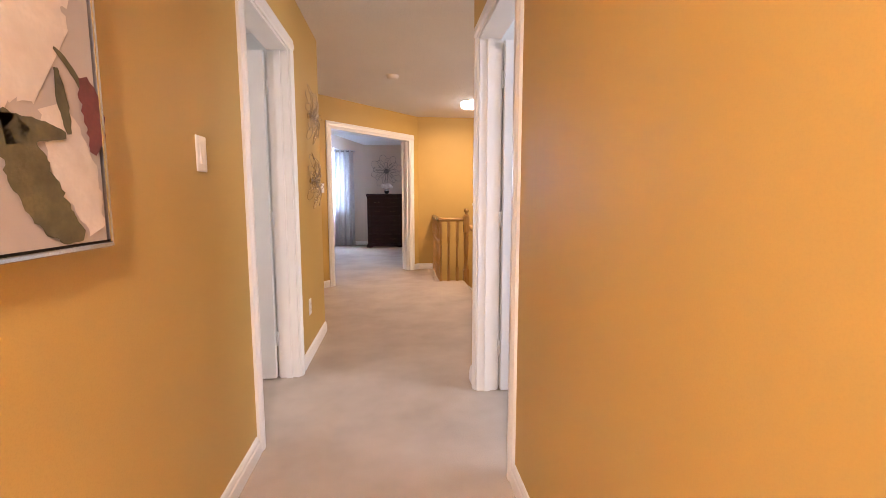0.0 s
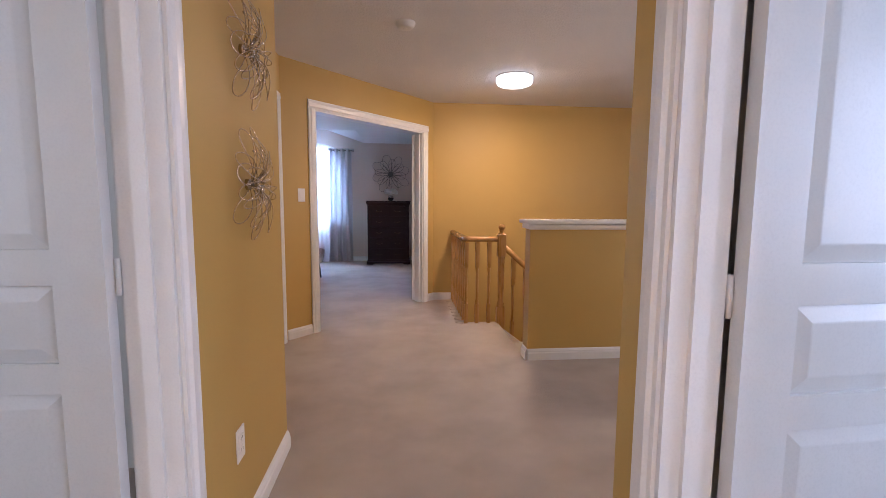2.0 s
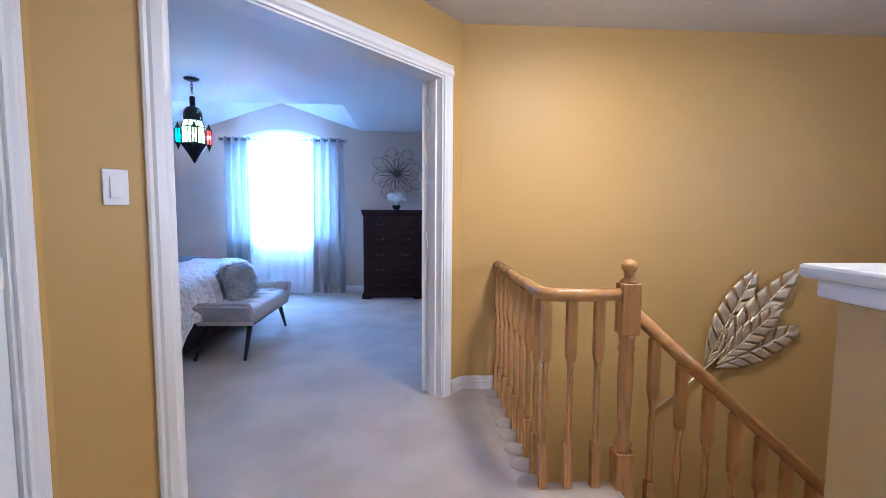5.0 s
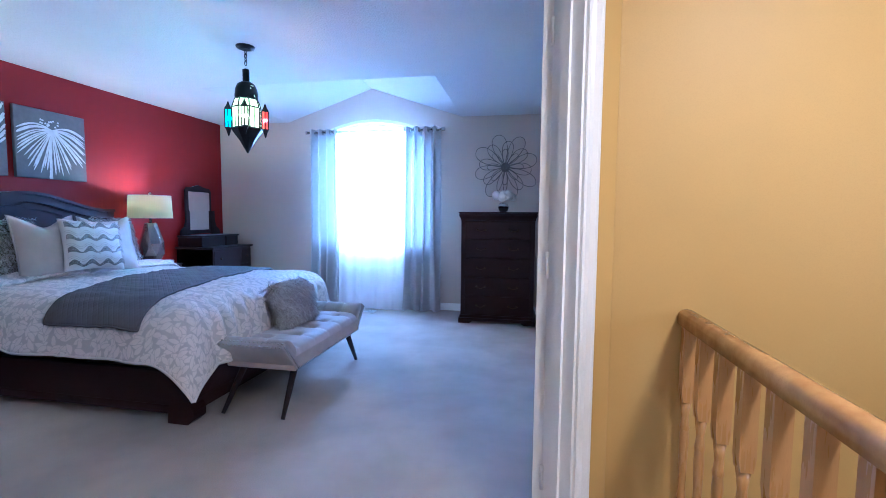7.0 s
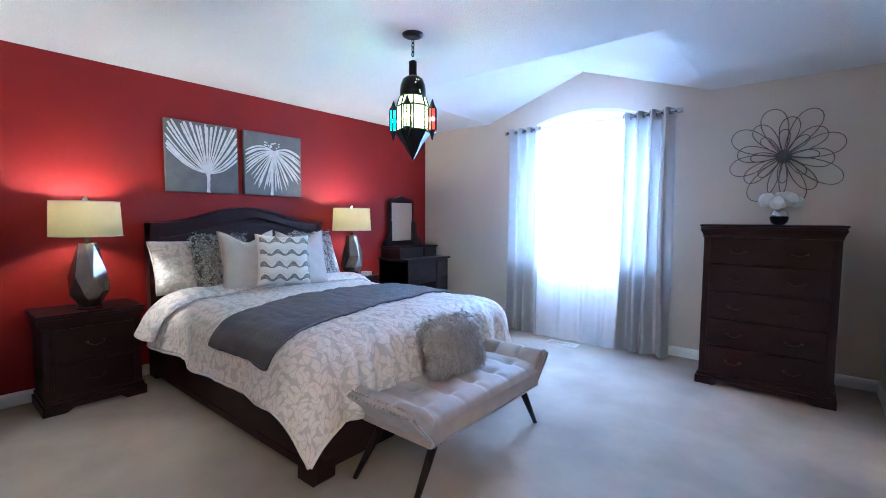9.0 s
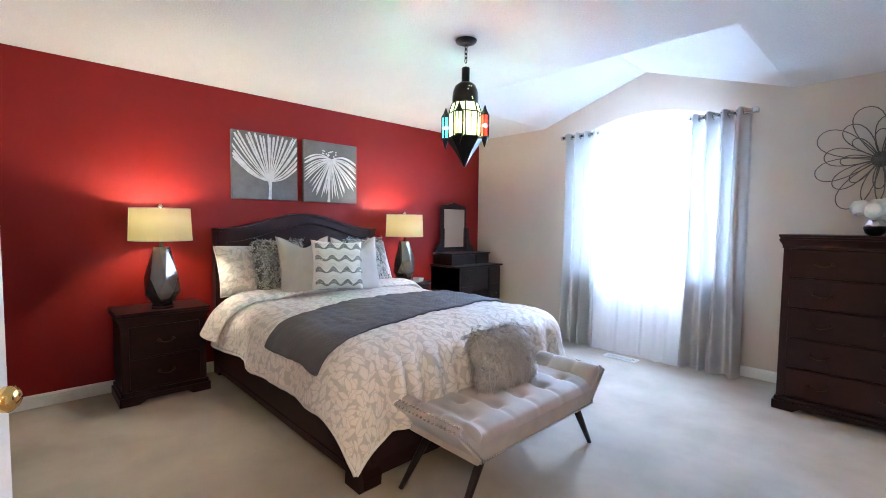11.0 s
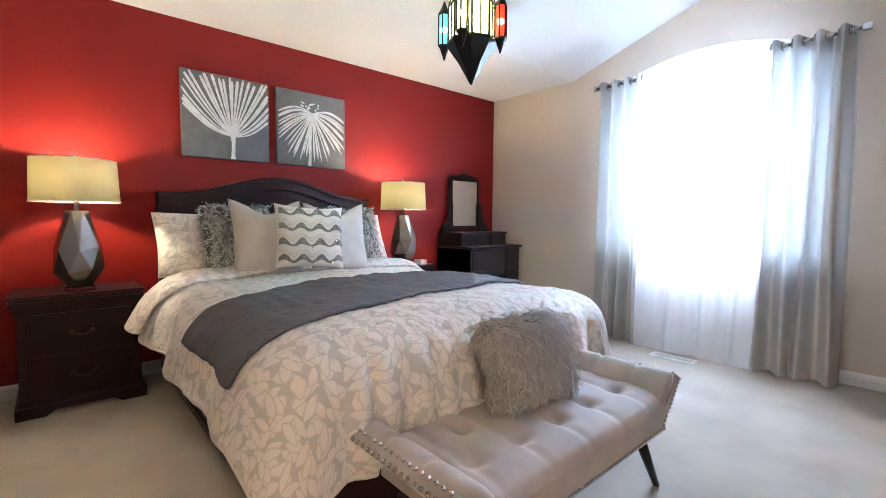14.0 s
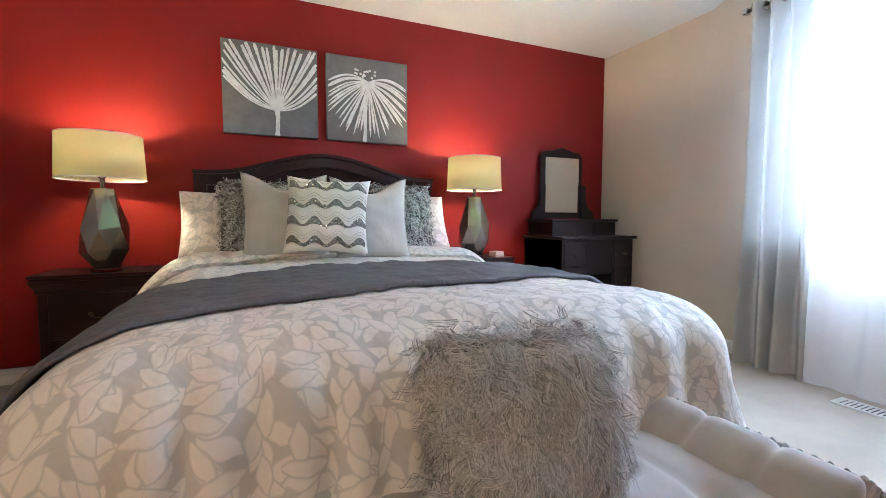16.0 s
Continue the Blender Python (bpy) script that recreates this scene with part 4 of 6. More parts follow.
def metal_leaf(x, z, ang, ln, wd, lift, parent):
    """A feathered blade: fingers along both sides of a rib, parted by narrow slits."""
    bm = B()
    fingers, n = 7, 4

    def place(u, y, w):
        return bm.verts.new((u * math.cos(ang) - w * math.sin(ang), y, u * math.sin(ang) + w * math.cos(ang)))

    for sd in (-1, 1):
        for k in range(fingers):
            grid = []
            for i in range(n + 1):
                t = (k + 0.93 * i / n) / fingers
                w = wd * math.sin(math.pi * (0.10 + 0.88 * t)) ** 0.75
                row = []
                for j in range(6):
                    s = j / 5
                    inset = 0.10 * (i / n - 0.5) * s / fingers * ln
                    y = -lift - 0.004 * math.sin(math.pi * s * 0.9) + 0.006 * (i / n - 0.5) * s
                    row.append(place(ln * t + 0.085 * s * (1 - 0.4 * t) - inset, y, sd * w * s))
                grid.append(row)
            for a, b in zip(grid, grid[1:]):
                for j in range(5):
                    bm.faces.new((a[j], b[j], b[j + 1], a[j + 1])).smooth = True
    rib = [(ln * t / 10 * math.cos(ang), -lift - 0.004, ln * t / 10 * math.sin(ang)) for t in range(11)]
    tube(bm, rib, 0.004, 6)
    ob = part("leaf", bm, "leaf_gold", parent, solid=0.002)
    ob.location = (x, 0, z)
    return ob


for x, z, a, ln, wd, lf in ((0.36, 0.33, 63, 0.70, 0.11, 0.03), (0.42, 0.37, 48, 0.80, 0.11, 0.05), (0.42, 0.35, 42, 0.55, 0.09, 0.075), (0.44, 0.31, 25, 0.62, 0.10, 0.04)):
    metal_leaf(x, z, radians(a), ln, wd, lf, spray)

# ---- bedroom: case furniture ----


def drawer_pull(parent, x, y, z, axis="y"):
    bm = B()
    pts = []
    for i in range(9):
        t = i / 8
        u = -0.045 + 0.09 * t
        d = -0.022 - 0.004 * math.sin(math.pi * t)
        pts.append((u, d, -0.016 * math.sin(math.pi * t)))
    tube(bm, pts, 0.0035, 6)
    for u in (-0.045, 0.045):
        lathe(bm, [(0.011, 0.0), (0.010, 0.004), (0.004, 0.007), (0.004, 0.022)], 10, Matrix.Translation((u, 0, 0)) @ Matrix.Rotation(radians(90), 4, "X"))
    ob = part("pull", bm, "old_brass", parent, "aged brass bail pull")
    ob.location = (x, y, z)
    return ob


def case_piece(name, m, w, d, h, drawers, label, category, pull_cols=2, flare=0.02):
    """A cabinet standing with its back at local y = d and its front at y = 0; drawers are (low, high)."""
    top = thing(name, m, label, category)
    bm = B()
    box(bm, -w / 2, w / 2, 0.004, d, 0.09, h - 0.09, 0.003)
    part("body", bm, "mahogany", top)
    # crown: a smooth ogee swept round the front and sides
    bm = B()
    prof = [(h - 0.095, 0.0), (h - 0.094, 0.006), (h - 0.086, 0.006)] + [(h - 0.084 + 0.052 * t, 0.005 + 0.019 * (0.5 - 0.5 * math.cos(math.pi * t))) for t in [k / 8 for k in range(9)]] + [(h - 0.030, 0.019), (h - 0.0165, 0.019)]
    rings = [[bm.verts.new(q) for q in ((-w / 2 - g, d, z), (-w / 2 - g, -g, z), (w / 2 + g, -g, z), (w / 2 + g, d, z))] for z, g in prof]
    for a, b in zip(rings, rings[1:]):
        for i in range(4):
            bm.faces.new((a[i], a[(i + 1) % 4], b[(i + 1) % 4], b[i]))
    bm.faces.new(rings[0])
    bm.faces.new(rings[-1])
    bmesh.ops.recalc_face_normals(bm, faces=bm.faces)
    part("crown_moulding", bm, "mahogany", top)
    bm = B()
    box(bm, -w / 2 - 0.028, w / 2 + 0.028, -0.028, d + 0.002, h - 0.016, h, 0.005, seg=2)
    part("top", bm, "mahogany", top)
    bm = B()
    for z0, z1, g in ((0.06, 0.09, flare * 0.5), (0.0, 0.06, flare)):
        if z0 > 0:
            box(bm, -w / 2 - g, w / 2 + g, -g, d, z0, z1, 0.006, seg=2)
    pts = [(-w / 2 - flare, 0), (-w / 2 + 0.10, 0), (-w / 2 + 0.14, 0.028), (w / 2 - 0.14, 0.028), (w / 2 - 0.10, 0), (w / 2 + flare, 0), (w / 2 + flare, 0.06), (-w / 2 - flare, 0.06)]
    prism(bm, pts, "y", -flare, 0.03)
    box(bm, -w / 2 - flare, -w / 2 + 0.05, 0.03, d, 0, 0.06)
    box(bm, w / 2 - 0.05, w / 2 + flare, 0.03, d, 0, 0.06)
    part("plinth", bm, "mahogany", top)
    for z0, z1 in drawers:
        bm = B()
        box(bm, -w / 2 + 0.045, w / 2 - 0.045, -0.012, 0.003, z0 + 0.006, z1 - 0.006, 0.005, seg=2)
        dr = part("drawer", bm, "mahogany_front", top)
        xs = (0,) if pull_cols == 1 else (-w * 0.22, w * 0.22)
        for x in xs:
            drawer_pull(dr, x, -0.012, (z0 + z1) / 2)
    return top


# faces: rotation 0 looks to -y
chest = case_piece("chest_of_drawers", pose(0.07, 10.575, 0), 0.80, 0.52, 1.235, [(0.10, 0.31), (0.31, 0.52), (0.52, 0.73), (0.73, 0.94), (0.94, 1.14)], "tall dark cherry chest with five drawers against the window wall", "chest of drawers")
EASTWARD = radians(90)


def facing_east(x, y, z=0):
    return Matrix.Translation((x, y, z)) @ Matrix.Rotation(EASTWARD, 4, "Z")


ns1 = case_piece("nightstand", facing_east(-3.375, 7.43), 0.53, 0.36, 0.645, [(0.10, 0.32), (0.32, 0.55)], "dark cherry two-drawer nightstand beside the bed", "nightstand", 1)
tagged(ns1, group="nightstands")
copy_thing(ns1, facing_east(-3.375, 9.675))
case_piece("dresser", facing_east(-2.92, 6.29), 0.46, 0.86, 0.80, [(0.10, 0.40), (0.40, 0.70)], "low dark cherry dresser by the beige wall", "dresser")


def bedside_lamp(x, y):
    top = thing("table_lamp", pose(x, y, 0.645), "lit table lamp, faceted smoky silver base, ivory drum shade", "table lamp", "bedside lamps")
    bm = B()
    lathe(bm, [(0.07, 0), (0.07, 0.02), (0.068, 0.022)], 20)
    part("base_plate", bm, "glass", top, "clear acrylic foot")
    bm = B()
    rnd = random.Random(4)
    levels = [(0.062, 0.022, 0.0), (0.122, 0.115, math.pi / 7), (0.118, 0.235, 0.0), (0.056, 0.445, math.pi / 7)]
    rings = []
    for r, z, tw in levels:
        rings.append([bm.verts.new((r * math.cos(2 * math.pi * i / 7 + tw), r * 0.95 * math.sin(2 * math.pi * i / 7 + tw), z + rnd.uniform(-0.012, 0.012) * (0.03 < z < 0.4))) for i in range(7)])
    for lv, (a, b) in enumerate(zip(rings, rings[1:])):
        for i in range(7):
            if lv % 2 == 0:
                bm.faces.new((a[i], a[(i + 1) % 7], b[i]))
                bm.faces.new((a[(i + 1) % 7], b[(i + 1) % 7], b[i]))
            else:
                bm.faces.new((a[i], a[(i + 1) % 7], b[(i + 1) % 7]))
                bm.faces.new((a[i], b[(i + 1) % 7], b[i]))
    bm.faces.new(list(reversed(rings[0])))
    bm.faces.new(rings[-1])
    bmesh.ops.bevel(bm, geom=list(bm.edges), offset=0.0015, segments=1, affect="EDGES")
    part("body", bm, "bronze", top, "faceted smoky silver ceramic body")
    bm = B()
    # Wide collar at 0.555-0.612, hidden in the shade, added to cut downward light.
    lathe(bm, [(0.012, 0.44), (0.012, 0.50), (0.018, 0.502), (0.018, 0.545), (0.034, 0.555), (0.034, 0.612), (0.006, 0.614), (0.006, 0.735)], 12)
    part("neck_and_light_stop", bm, "chrome", top)
    bm = B()
    n = 40
    for r0, r1 in ((0.20, 0.19),):
        g = [[bm.verts.new((r * math.cos(2 * math.pi * i / n), r * math.sin(2 * math.pi * i / n), z)) for i in range(n)] for r, z in ((r0, 0.495), (r1, 0.725))]
        for i in range(n):
            bm.faces.new((g[0][i], g[0][(i + 1) % n], g[1][(i + 1) % n], g[1][i])).smooth = True
    part("shade", bm, "shade", top, "ivory fabric drum shade", solid=0.002)
    for z, r in ((0.495, 0.2005), (0.725, 0.1905)):
        bm = B()
        tube(bm, [(r * math.cos(2 * math.pi * i / 40), r * math.sin(2 * math.pi * i / 40), z) for i in range(40)], 0.003, 6, True)
        part("shade_trim", bm, "ivory", top)
    bm = B()
    for a in (0, 120, 240):
        tube(bm, [(0.006 * math.cos(radians(a)), 0.006 * math.sin(radians(a)), 0.72), (0.19 * math.cos(radians(a)), 0.19 * math.sin(radians(a)), 0.72)], 0.0018, 5)
    part("spider", bm, "chrome", top)
    bm = B()
    lathe(bm, [(0.006, 0.725), (0.012, 0.735), (0.017, 0.745), (0.014, 0.757), (0.004, 0.762)], 12)
    part("finial", bm, "chrome", top)
    return top


for lx, ly in LAMPS:
    bedside_lamp(lx, ly)

# ---- bed ----
BX0, BX1, BY0, BY1 = -3.74, -1.43, 7.85, 9.40
BYC = (BY0 + BY1) / 2
bed = thing("bed", pose(0, 0, 0), "dark cherry sleigh bed with an arched headboard", "bed")


def head_top(y):
    t = (y - BYC) / ((BY1 - BY0) / 2)
    a = abs(t)
    if a > 0.94:
        return 1.212
    return 1.212 + 0.135 * (0.5 + 0.5 * math.cos(math.pi * min(1, a / 0.9)))


def head_piece(x0, x1, lo, hi, inset=0.0):
    bm = B()
    n = 30
    y0, y1 = BY0 + inset, BY1 - inset
    ys = [y0 + (y1 - y0) * i / n for i in range(n + 1)]
    outline = [(y, lo(y)) for y in ys] + [(y, hi(y)) for y in reversed(ys)]
    rows = [[bm.verts.new((x, y, z)) for y, z in outline] for x in (x0, x1)]
    k = len(outline)
    for i in range(k):
        bm.faces.new((rows[0][i], rows[0][(i + 1) % k], rows[1][(i + 1) % k], rows[1][i]))
    for r in rows:
        for i in range(n):
            bm.faces.new((r[i], r[i + 1], r[k - 2 - i], r[k - 1 - i]))
    bmesh.ops.recalc_face_normals(bm, faces=bm.faces)
    return bm


part("headboard_panel", head_piece(-3.70, -3.665, lambda y: 0.25, lambda y: head_top(y) - 0.07, 0.03), "mahogany", bed)
part("headboard_rail", head_piece(-3.73, -3.61, lambda y: head_top(y) - 0.075, lambda y: head_top(y) - 0.012), "mahogany", bed)
part("headboard_cap", head_piece(-3.745, -3.585, lambda y: head_top(y) - 0.0115, lambda y: head_top(y) + 0.012), "mahogany", bed)
part("headboard_bead", head_piece(-3.66, -3.645, lambda y: head_top(y) - 0.13, lambda y: head_top(y) - 0.105, 0.04), "mahogany", bed)
for y in (BY0 + 0.035, BY1 - 0.035):
    bm = B()
    prism(bm, [(-3.745, 0), (-3.62, 0), (-3.60, 0.12), (-3.65, 0.5), (-3.655, 0.9), (-3.60, 1.20), (-3.735, 1.20), (-3.74, 0.6)], "y", y - 0.035, y + 0.035)
    part("headboard_post", bm, "mahogany", bed)
for y0, y1 in ((BY0 - 0.015, BY0 + 0.02), (BY1 - 0.02, BY1 + 0.015)):
    bm = B()
    box(bm, -3.62, -1.52, y0, y1, 0.05, 0.30, 0.006, seg=2)
    box(bm, -3.62, -1.52, y0 - 0.006, y1 + 0.006, 0.05, 0.10, 0.005)
    part("side_rail", bm, "mahogany", bed)
bm = B()
prism(bm, [(-1.52, 0.06), (-1.44, 0.06), (-1.425, 0.14), (-1.45, 0.26), (-1.49, 0.33), (-1.53, 0.33)], "y", BY0 + 0.02, BY1 - 0.02)
part("footboard", bm, "mahogany", bed)
for y in (BY0 + 0.02, BY1 - 0.02):
    bm = B()
    prism(bm, [(-1.58, 0), (-1.45, 0), (-1.415, 0.03), (-1.41, 0.08), (-1.44, 0.13), (-1.43, 0.28), (-1.47, 0.35), (-1.55, 0.35), (-1.57, 0.12)], "y", y - 0.05, y + 0.05)
    part("foot_post", bm, "mahogany", bed)
mattress = thing("mattress", pose(0, 0, 0.30), "mattress under a dark grey fitted sheet", "mattress")
bm = B()
box(bm, -3.60, -1.53, BY0 + 0.03, BY1 - 0.03, 0.0, 0.33, 0.05, seg=3)
part("body", bm, "sheet", mattress, smooth=True)

TOPZ = 0.672


def drape(p, q, lift=0.0, fold=1.0):
    """Where a point of a flat cloth over the mattress comes to lie; p along the bed, q across."""
    ex, ey0, ey1 = -1.56, BY0 + 0.07, BY1 - 0.07
    dx = max(0.0, p - ex)
    dy = max(0.0, q - ey1) if q > BYC else max(0.0, ey0 - q)
    sy = 1 if q > BYC else -1
    d = math.hypot(dx, dy)
    bx, by = min(p, ex), min(max(q, ey0), ey1)
    crown = 0.035 * (1 - ((q - BYC) / 0.78) ** 2) if abs(q - BYC) < 0.78 else 0.0
    puff = 0.012 * noise.noise((p * 4.2, q * 4.2, 1.3)) + (0.012 * abs(noise.noise((p * 7, q * 9, 4.0))) + 0.004 * noise.noise((p * 17, q * 17, 2.0))) * max(0.0, 1 - d / 0.3)
    z = TOPZ + crown + puff + lift
    if d < 1e-6:
        return Vector((bx, by, z))
    r = 0.20
    arc = min(d / r, radians(76))
    h = r * math.sin(arc)
    drop = r * (1 - math.cos(arc))
    rest = max(0.0, d - r * radians(76))
    h += rest * math.cos(radians(76))
    drop += rest * math.sin(radians(76))
    ux, uy = dx / d, sy * dy / d
    if dx == 0:
        along = p - ex
    elif dy == 0:
        along = 0.47 + (q - ey0 if sy < 0 else ey1 - q)
    else:
        along = math.atan2(dx, dy) * 0.3
    along += 0 if sy < 0 else 7.3
    if dx > 0 and dy == 0:
        mix = min(1.0, max(0.0, (q - ey0) / (ey1 - ey0)))
        along = 0.47 + (q - ey0) * (1 - mix) + (7.3 + ey1 - q) * mix
        fold *= 1 - 0.6 * math.sin(math.pi * mix) ** 0.5
    wave = fold * min(1, d / 0.35) ** 1.5 * (0.016 * math.sin(along * 8 + 1.2) + 0.06 * noise.noise((along * 2.6, 0.2, 7)))
    wave += fold * min(1, d / 0.15) * (0.012 * noise.noise((p * 5, q * 5, 5.5)) + 0.010 * (0.4 - abs(noise.noise((along * 9, d * 3.0, 3.1)))))
    corner = 1 - abs(abs(math.atan2(uy, ux)) - math.pi / 4) / (math.pi / 4) if dx > 0 and dy > 0 else 0
    h += wave + lift * math.sin(arc) + 0.05 * corner * min(1, d / 0.4)
    zz = z - drop
    return Vector((bx + ux * h, by + uy * h, max(zz, 0.03 + lift)))


HANG, HANGF = 0.39, 0.465
P0, P1, Q0, Q1 = -3.12, -1.56 + HANGF, BY0 + 0.07 - HANG, BY1 - 0.07 + 0.50
comforter = thing("comforter", pose(0, 0, 0), "ivory and grey leaf jacquard comforter draped over the bed", "comforter")
bm = B()


def comf(u, v):
    p, q = P0 + (P1 - P0) * u, Q0 + (Q1 - Q0) * v
    # quilting lines
    pt = drape(p, q)
    pt.z -= 0.006 * math.exp(-((((p + 5) % 0.52) - 0.26) / 0.012) ** 2) * (1 if pt.z > 0.4 else 0.5)
    return pt


sheet(bm, comf, 110, 130, lambda u, v: (P0 + (P1 - P0) * u, Q0 + (Q1 - Q0) * v))
body = part("top_cover", bm, "damask", comforter, solid=0.022)
bm = B()
hem = [comf(1 - 0.0, i / 90) for i in range(91)]
tube(bm, hem, 0.013, 6)
for v in (0.0, 1.0):
    tube(bm, [comf(i / 70, v) for i in range(71)], 0.013, 6)
part("piped_hem", bm, "ivory", comforter)
# turned-back head end
bm = B()


def turned(u, v):
    q = Q0 + 0.03 + (Q1 - Q0 - 0.06) * v
    a = 2 * math.pi * u
    c = drape(-3.06, q, 0.030, 1.0)
    wob = 0.012 * noise.noise((q * 5, u * 3, 2.0))
    hang = min(1.0, max(0.0, (TOPZ - c.z) / 0.22))
    thick = (0.042 + wob) * math.sin(a)
    return c + Vector(((0.17 + wob) * math.cos(a) - 0.04, thick * hang * (1 if q > BYC else -1), thick * (1 - hang)))


sheet(bm, turned, 18, 110, lambda u, v: (u * 0.5, Q0 + (Q1 - Q0) * v))
part("folded_edge", bm, "damask", comforter)

throw = thing("quilted_throw", pose(0, 0, 0), "charcoal quilted throw laid across the bed", "blanket")
bm = B()
T0, T1 = BY0 + 0.07 - 0.245, BY1 - 0.07 + 0.30


def thr(u, v):
    q = T0 + (T1 - T0) * v
    far = min(max((q - BY0) / (BY1 - BY0), -0.2), 1.1)
    left = -2.37 - 0.10 * far + 0.20 * max(0, (0.25 - far)) * 1.5
    right = -1.66 - 0.26 * far
    p = left + (right - left) * u
    pt = drape(p, q, 0.022, 1.0)
    pt.z += 0.003 * abs(math.sin(p * 40) * math.sin(q * 40)) * (1 if pt.z > 0.5 else 0)
    pt.y += (0.003 * math.sin(p * 40)) if pt.z < 0.5 else 0
    return pt


sheet(bm, thr, 60, 150)
part("quilt", bm, "quilt", throw, solid=0.014)
for u in (0.0, 1.0):
    bm = B()
    tube(bm, [thr(u, i / 100) for i in range(101)], 0.009, 6)
    part("bound_edge", bm, "quilt", throw)
for v in (0.0, 1.0):
    bm = B()
    tube(bm, [thr(i / 40, v) for i in range(41)], 0.009, 6)
    part("bound_edge", bm, "quilt", throw)

# ---- pillows ----


def pillow_mesh(w, h, d, pinch=0.06, seed=1, uvs=False, n=26, chop=0.0):
    """A stuffed cushion, wide in x, thick in y, standing in z from 0; corners drawn out."""
    bm = B()
    for sd in (-1, 1):
        def f(u, v):
            a, b = 2 * u - 1, 2 * v - 1
            e = max(0.0, (1 - a ** 4) * (1 - b ** 4))
            x = a * w / 2 * (1 - pinch * (1 - b * b))
            z = (b * h / 2) * (1 - pinch * (1 - a * a)) + h / 2
            z -= chop * max(0.0, b) ** 1.5 * math.exp(-(a / 0.55) ** 2)
            y = sd * d / 2 * e ** 0.55 + 0.008 * noise.noise((a * 2.3 + seed, b * 2.3, sd * 2.0)) * e
            return Vector((x, y, z))
        sheet(bm, f, n, n, (lambda u, v: (u * w + seed, v * h)) if uvs else None)
    bmesh.ops.remove_doubles(bm, verts=bm.verts, dist=0.0008)
    bmesh.ops.recalc_face_normals(bm, faces=bm.faces)
    return bm


def standing(x, y, z, yaw, lean):
    """Local -y faces the foot of the bed; leaning back against the headboard."""
    return Matrix.Translation((x, y, z)) @ Matrix.Rotation(radians(90 + yaw), 4, "Z") @ Matrix.Rotation(radians(-lean), 4, "X")


def piping(parent, w, h, pinch, mt, chop=0.0):
    bm = B()
    pts = []
    for k in range(4):
        for i in range(16):
            t = -1 + 2 * i / 16
            a, b = ((t, -1), (1, t), (-t, 1), (-1, -t))[k]
            pts.append((a * w / 2 * (1 - pinch * (1 - b * b)), 0, b * h / 2 * (1 - pinch * (1 - a * a)) + h / 2 - chop * max(0.0, b) ** 1.5 * math.exp(-(a / 0.55) ** 2)))
    tube(bm, pts, 0.005, 5, True)
    part("piping", bm, mt, parent)


def cushion(name, m, w, h, d, mt, label, pinch=0.06, seed=1, pipe=None, chop=0.0):
    top = thing(name, m, label, "pillow")
    part("cover", pillow_mesh(w, h, d, pinch, seed, True, 26, chop), mt, top)
    if pipe:
        piping(top, w, h, pinch, pipe, chop)
    return top


ZP = 0.66
cushion("pillow", standing(-3.33, 8.10, 0.70, 0, 24), 0.62, 0.42, 0.18, "damask", "ivory leaf-patterned standard pillow against the headboard", 0.05, 1, "ivory")
cushion("pillow", standing(-3.33, 9.12, 0.70, 0, 24), 0.62, 0.42, 0.18, "damask", "ivory leaf-patterned standard pillow against the headboard", 0.05, 2, "ivory")
cushion("throw_pillow", standing(-2.97, 8.325, 0.70, -3, 12), 0.43, 0.48, 0.17, "linen", "pale grey velvet square cushion on the bed", 0.10, 3, "linen", 0.075)
cushion("throw_pillow", standing(-2.93, 8.77, 0.69, -3, 12), 0.43, 0.48, 0.17, "linen", "pale grey velvet square cushion on the bed", 0.10, 4, "linen", 0.075)


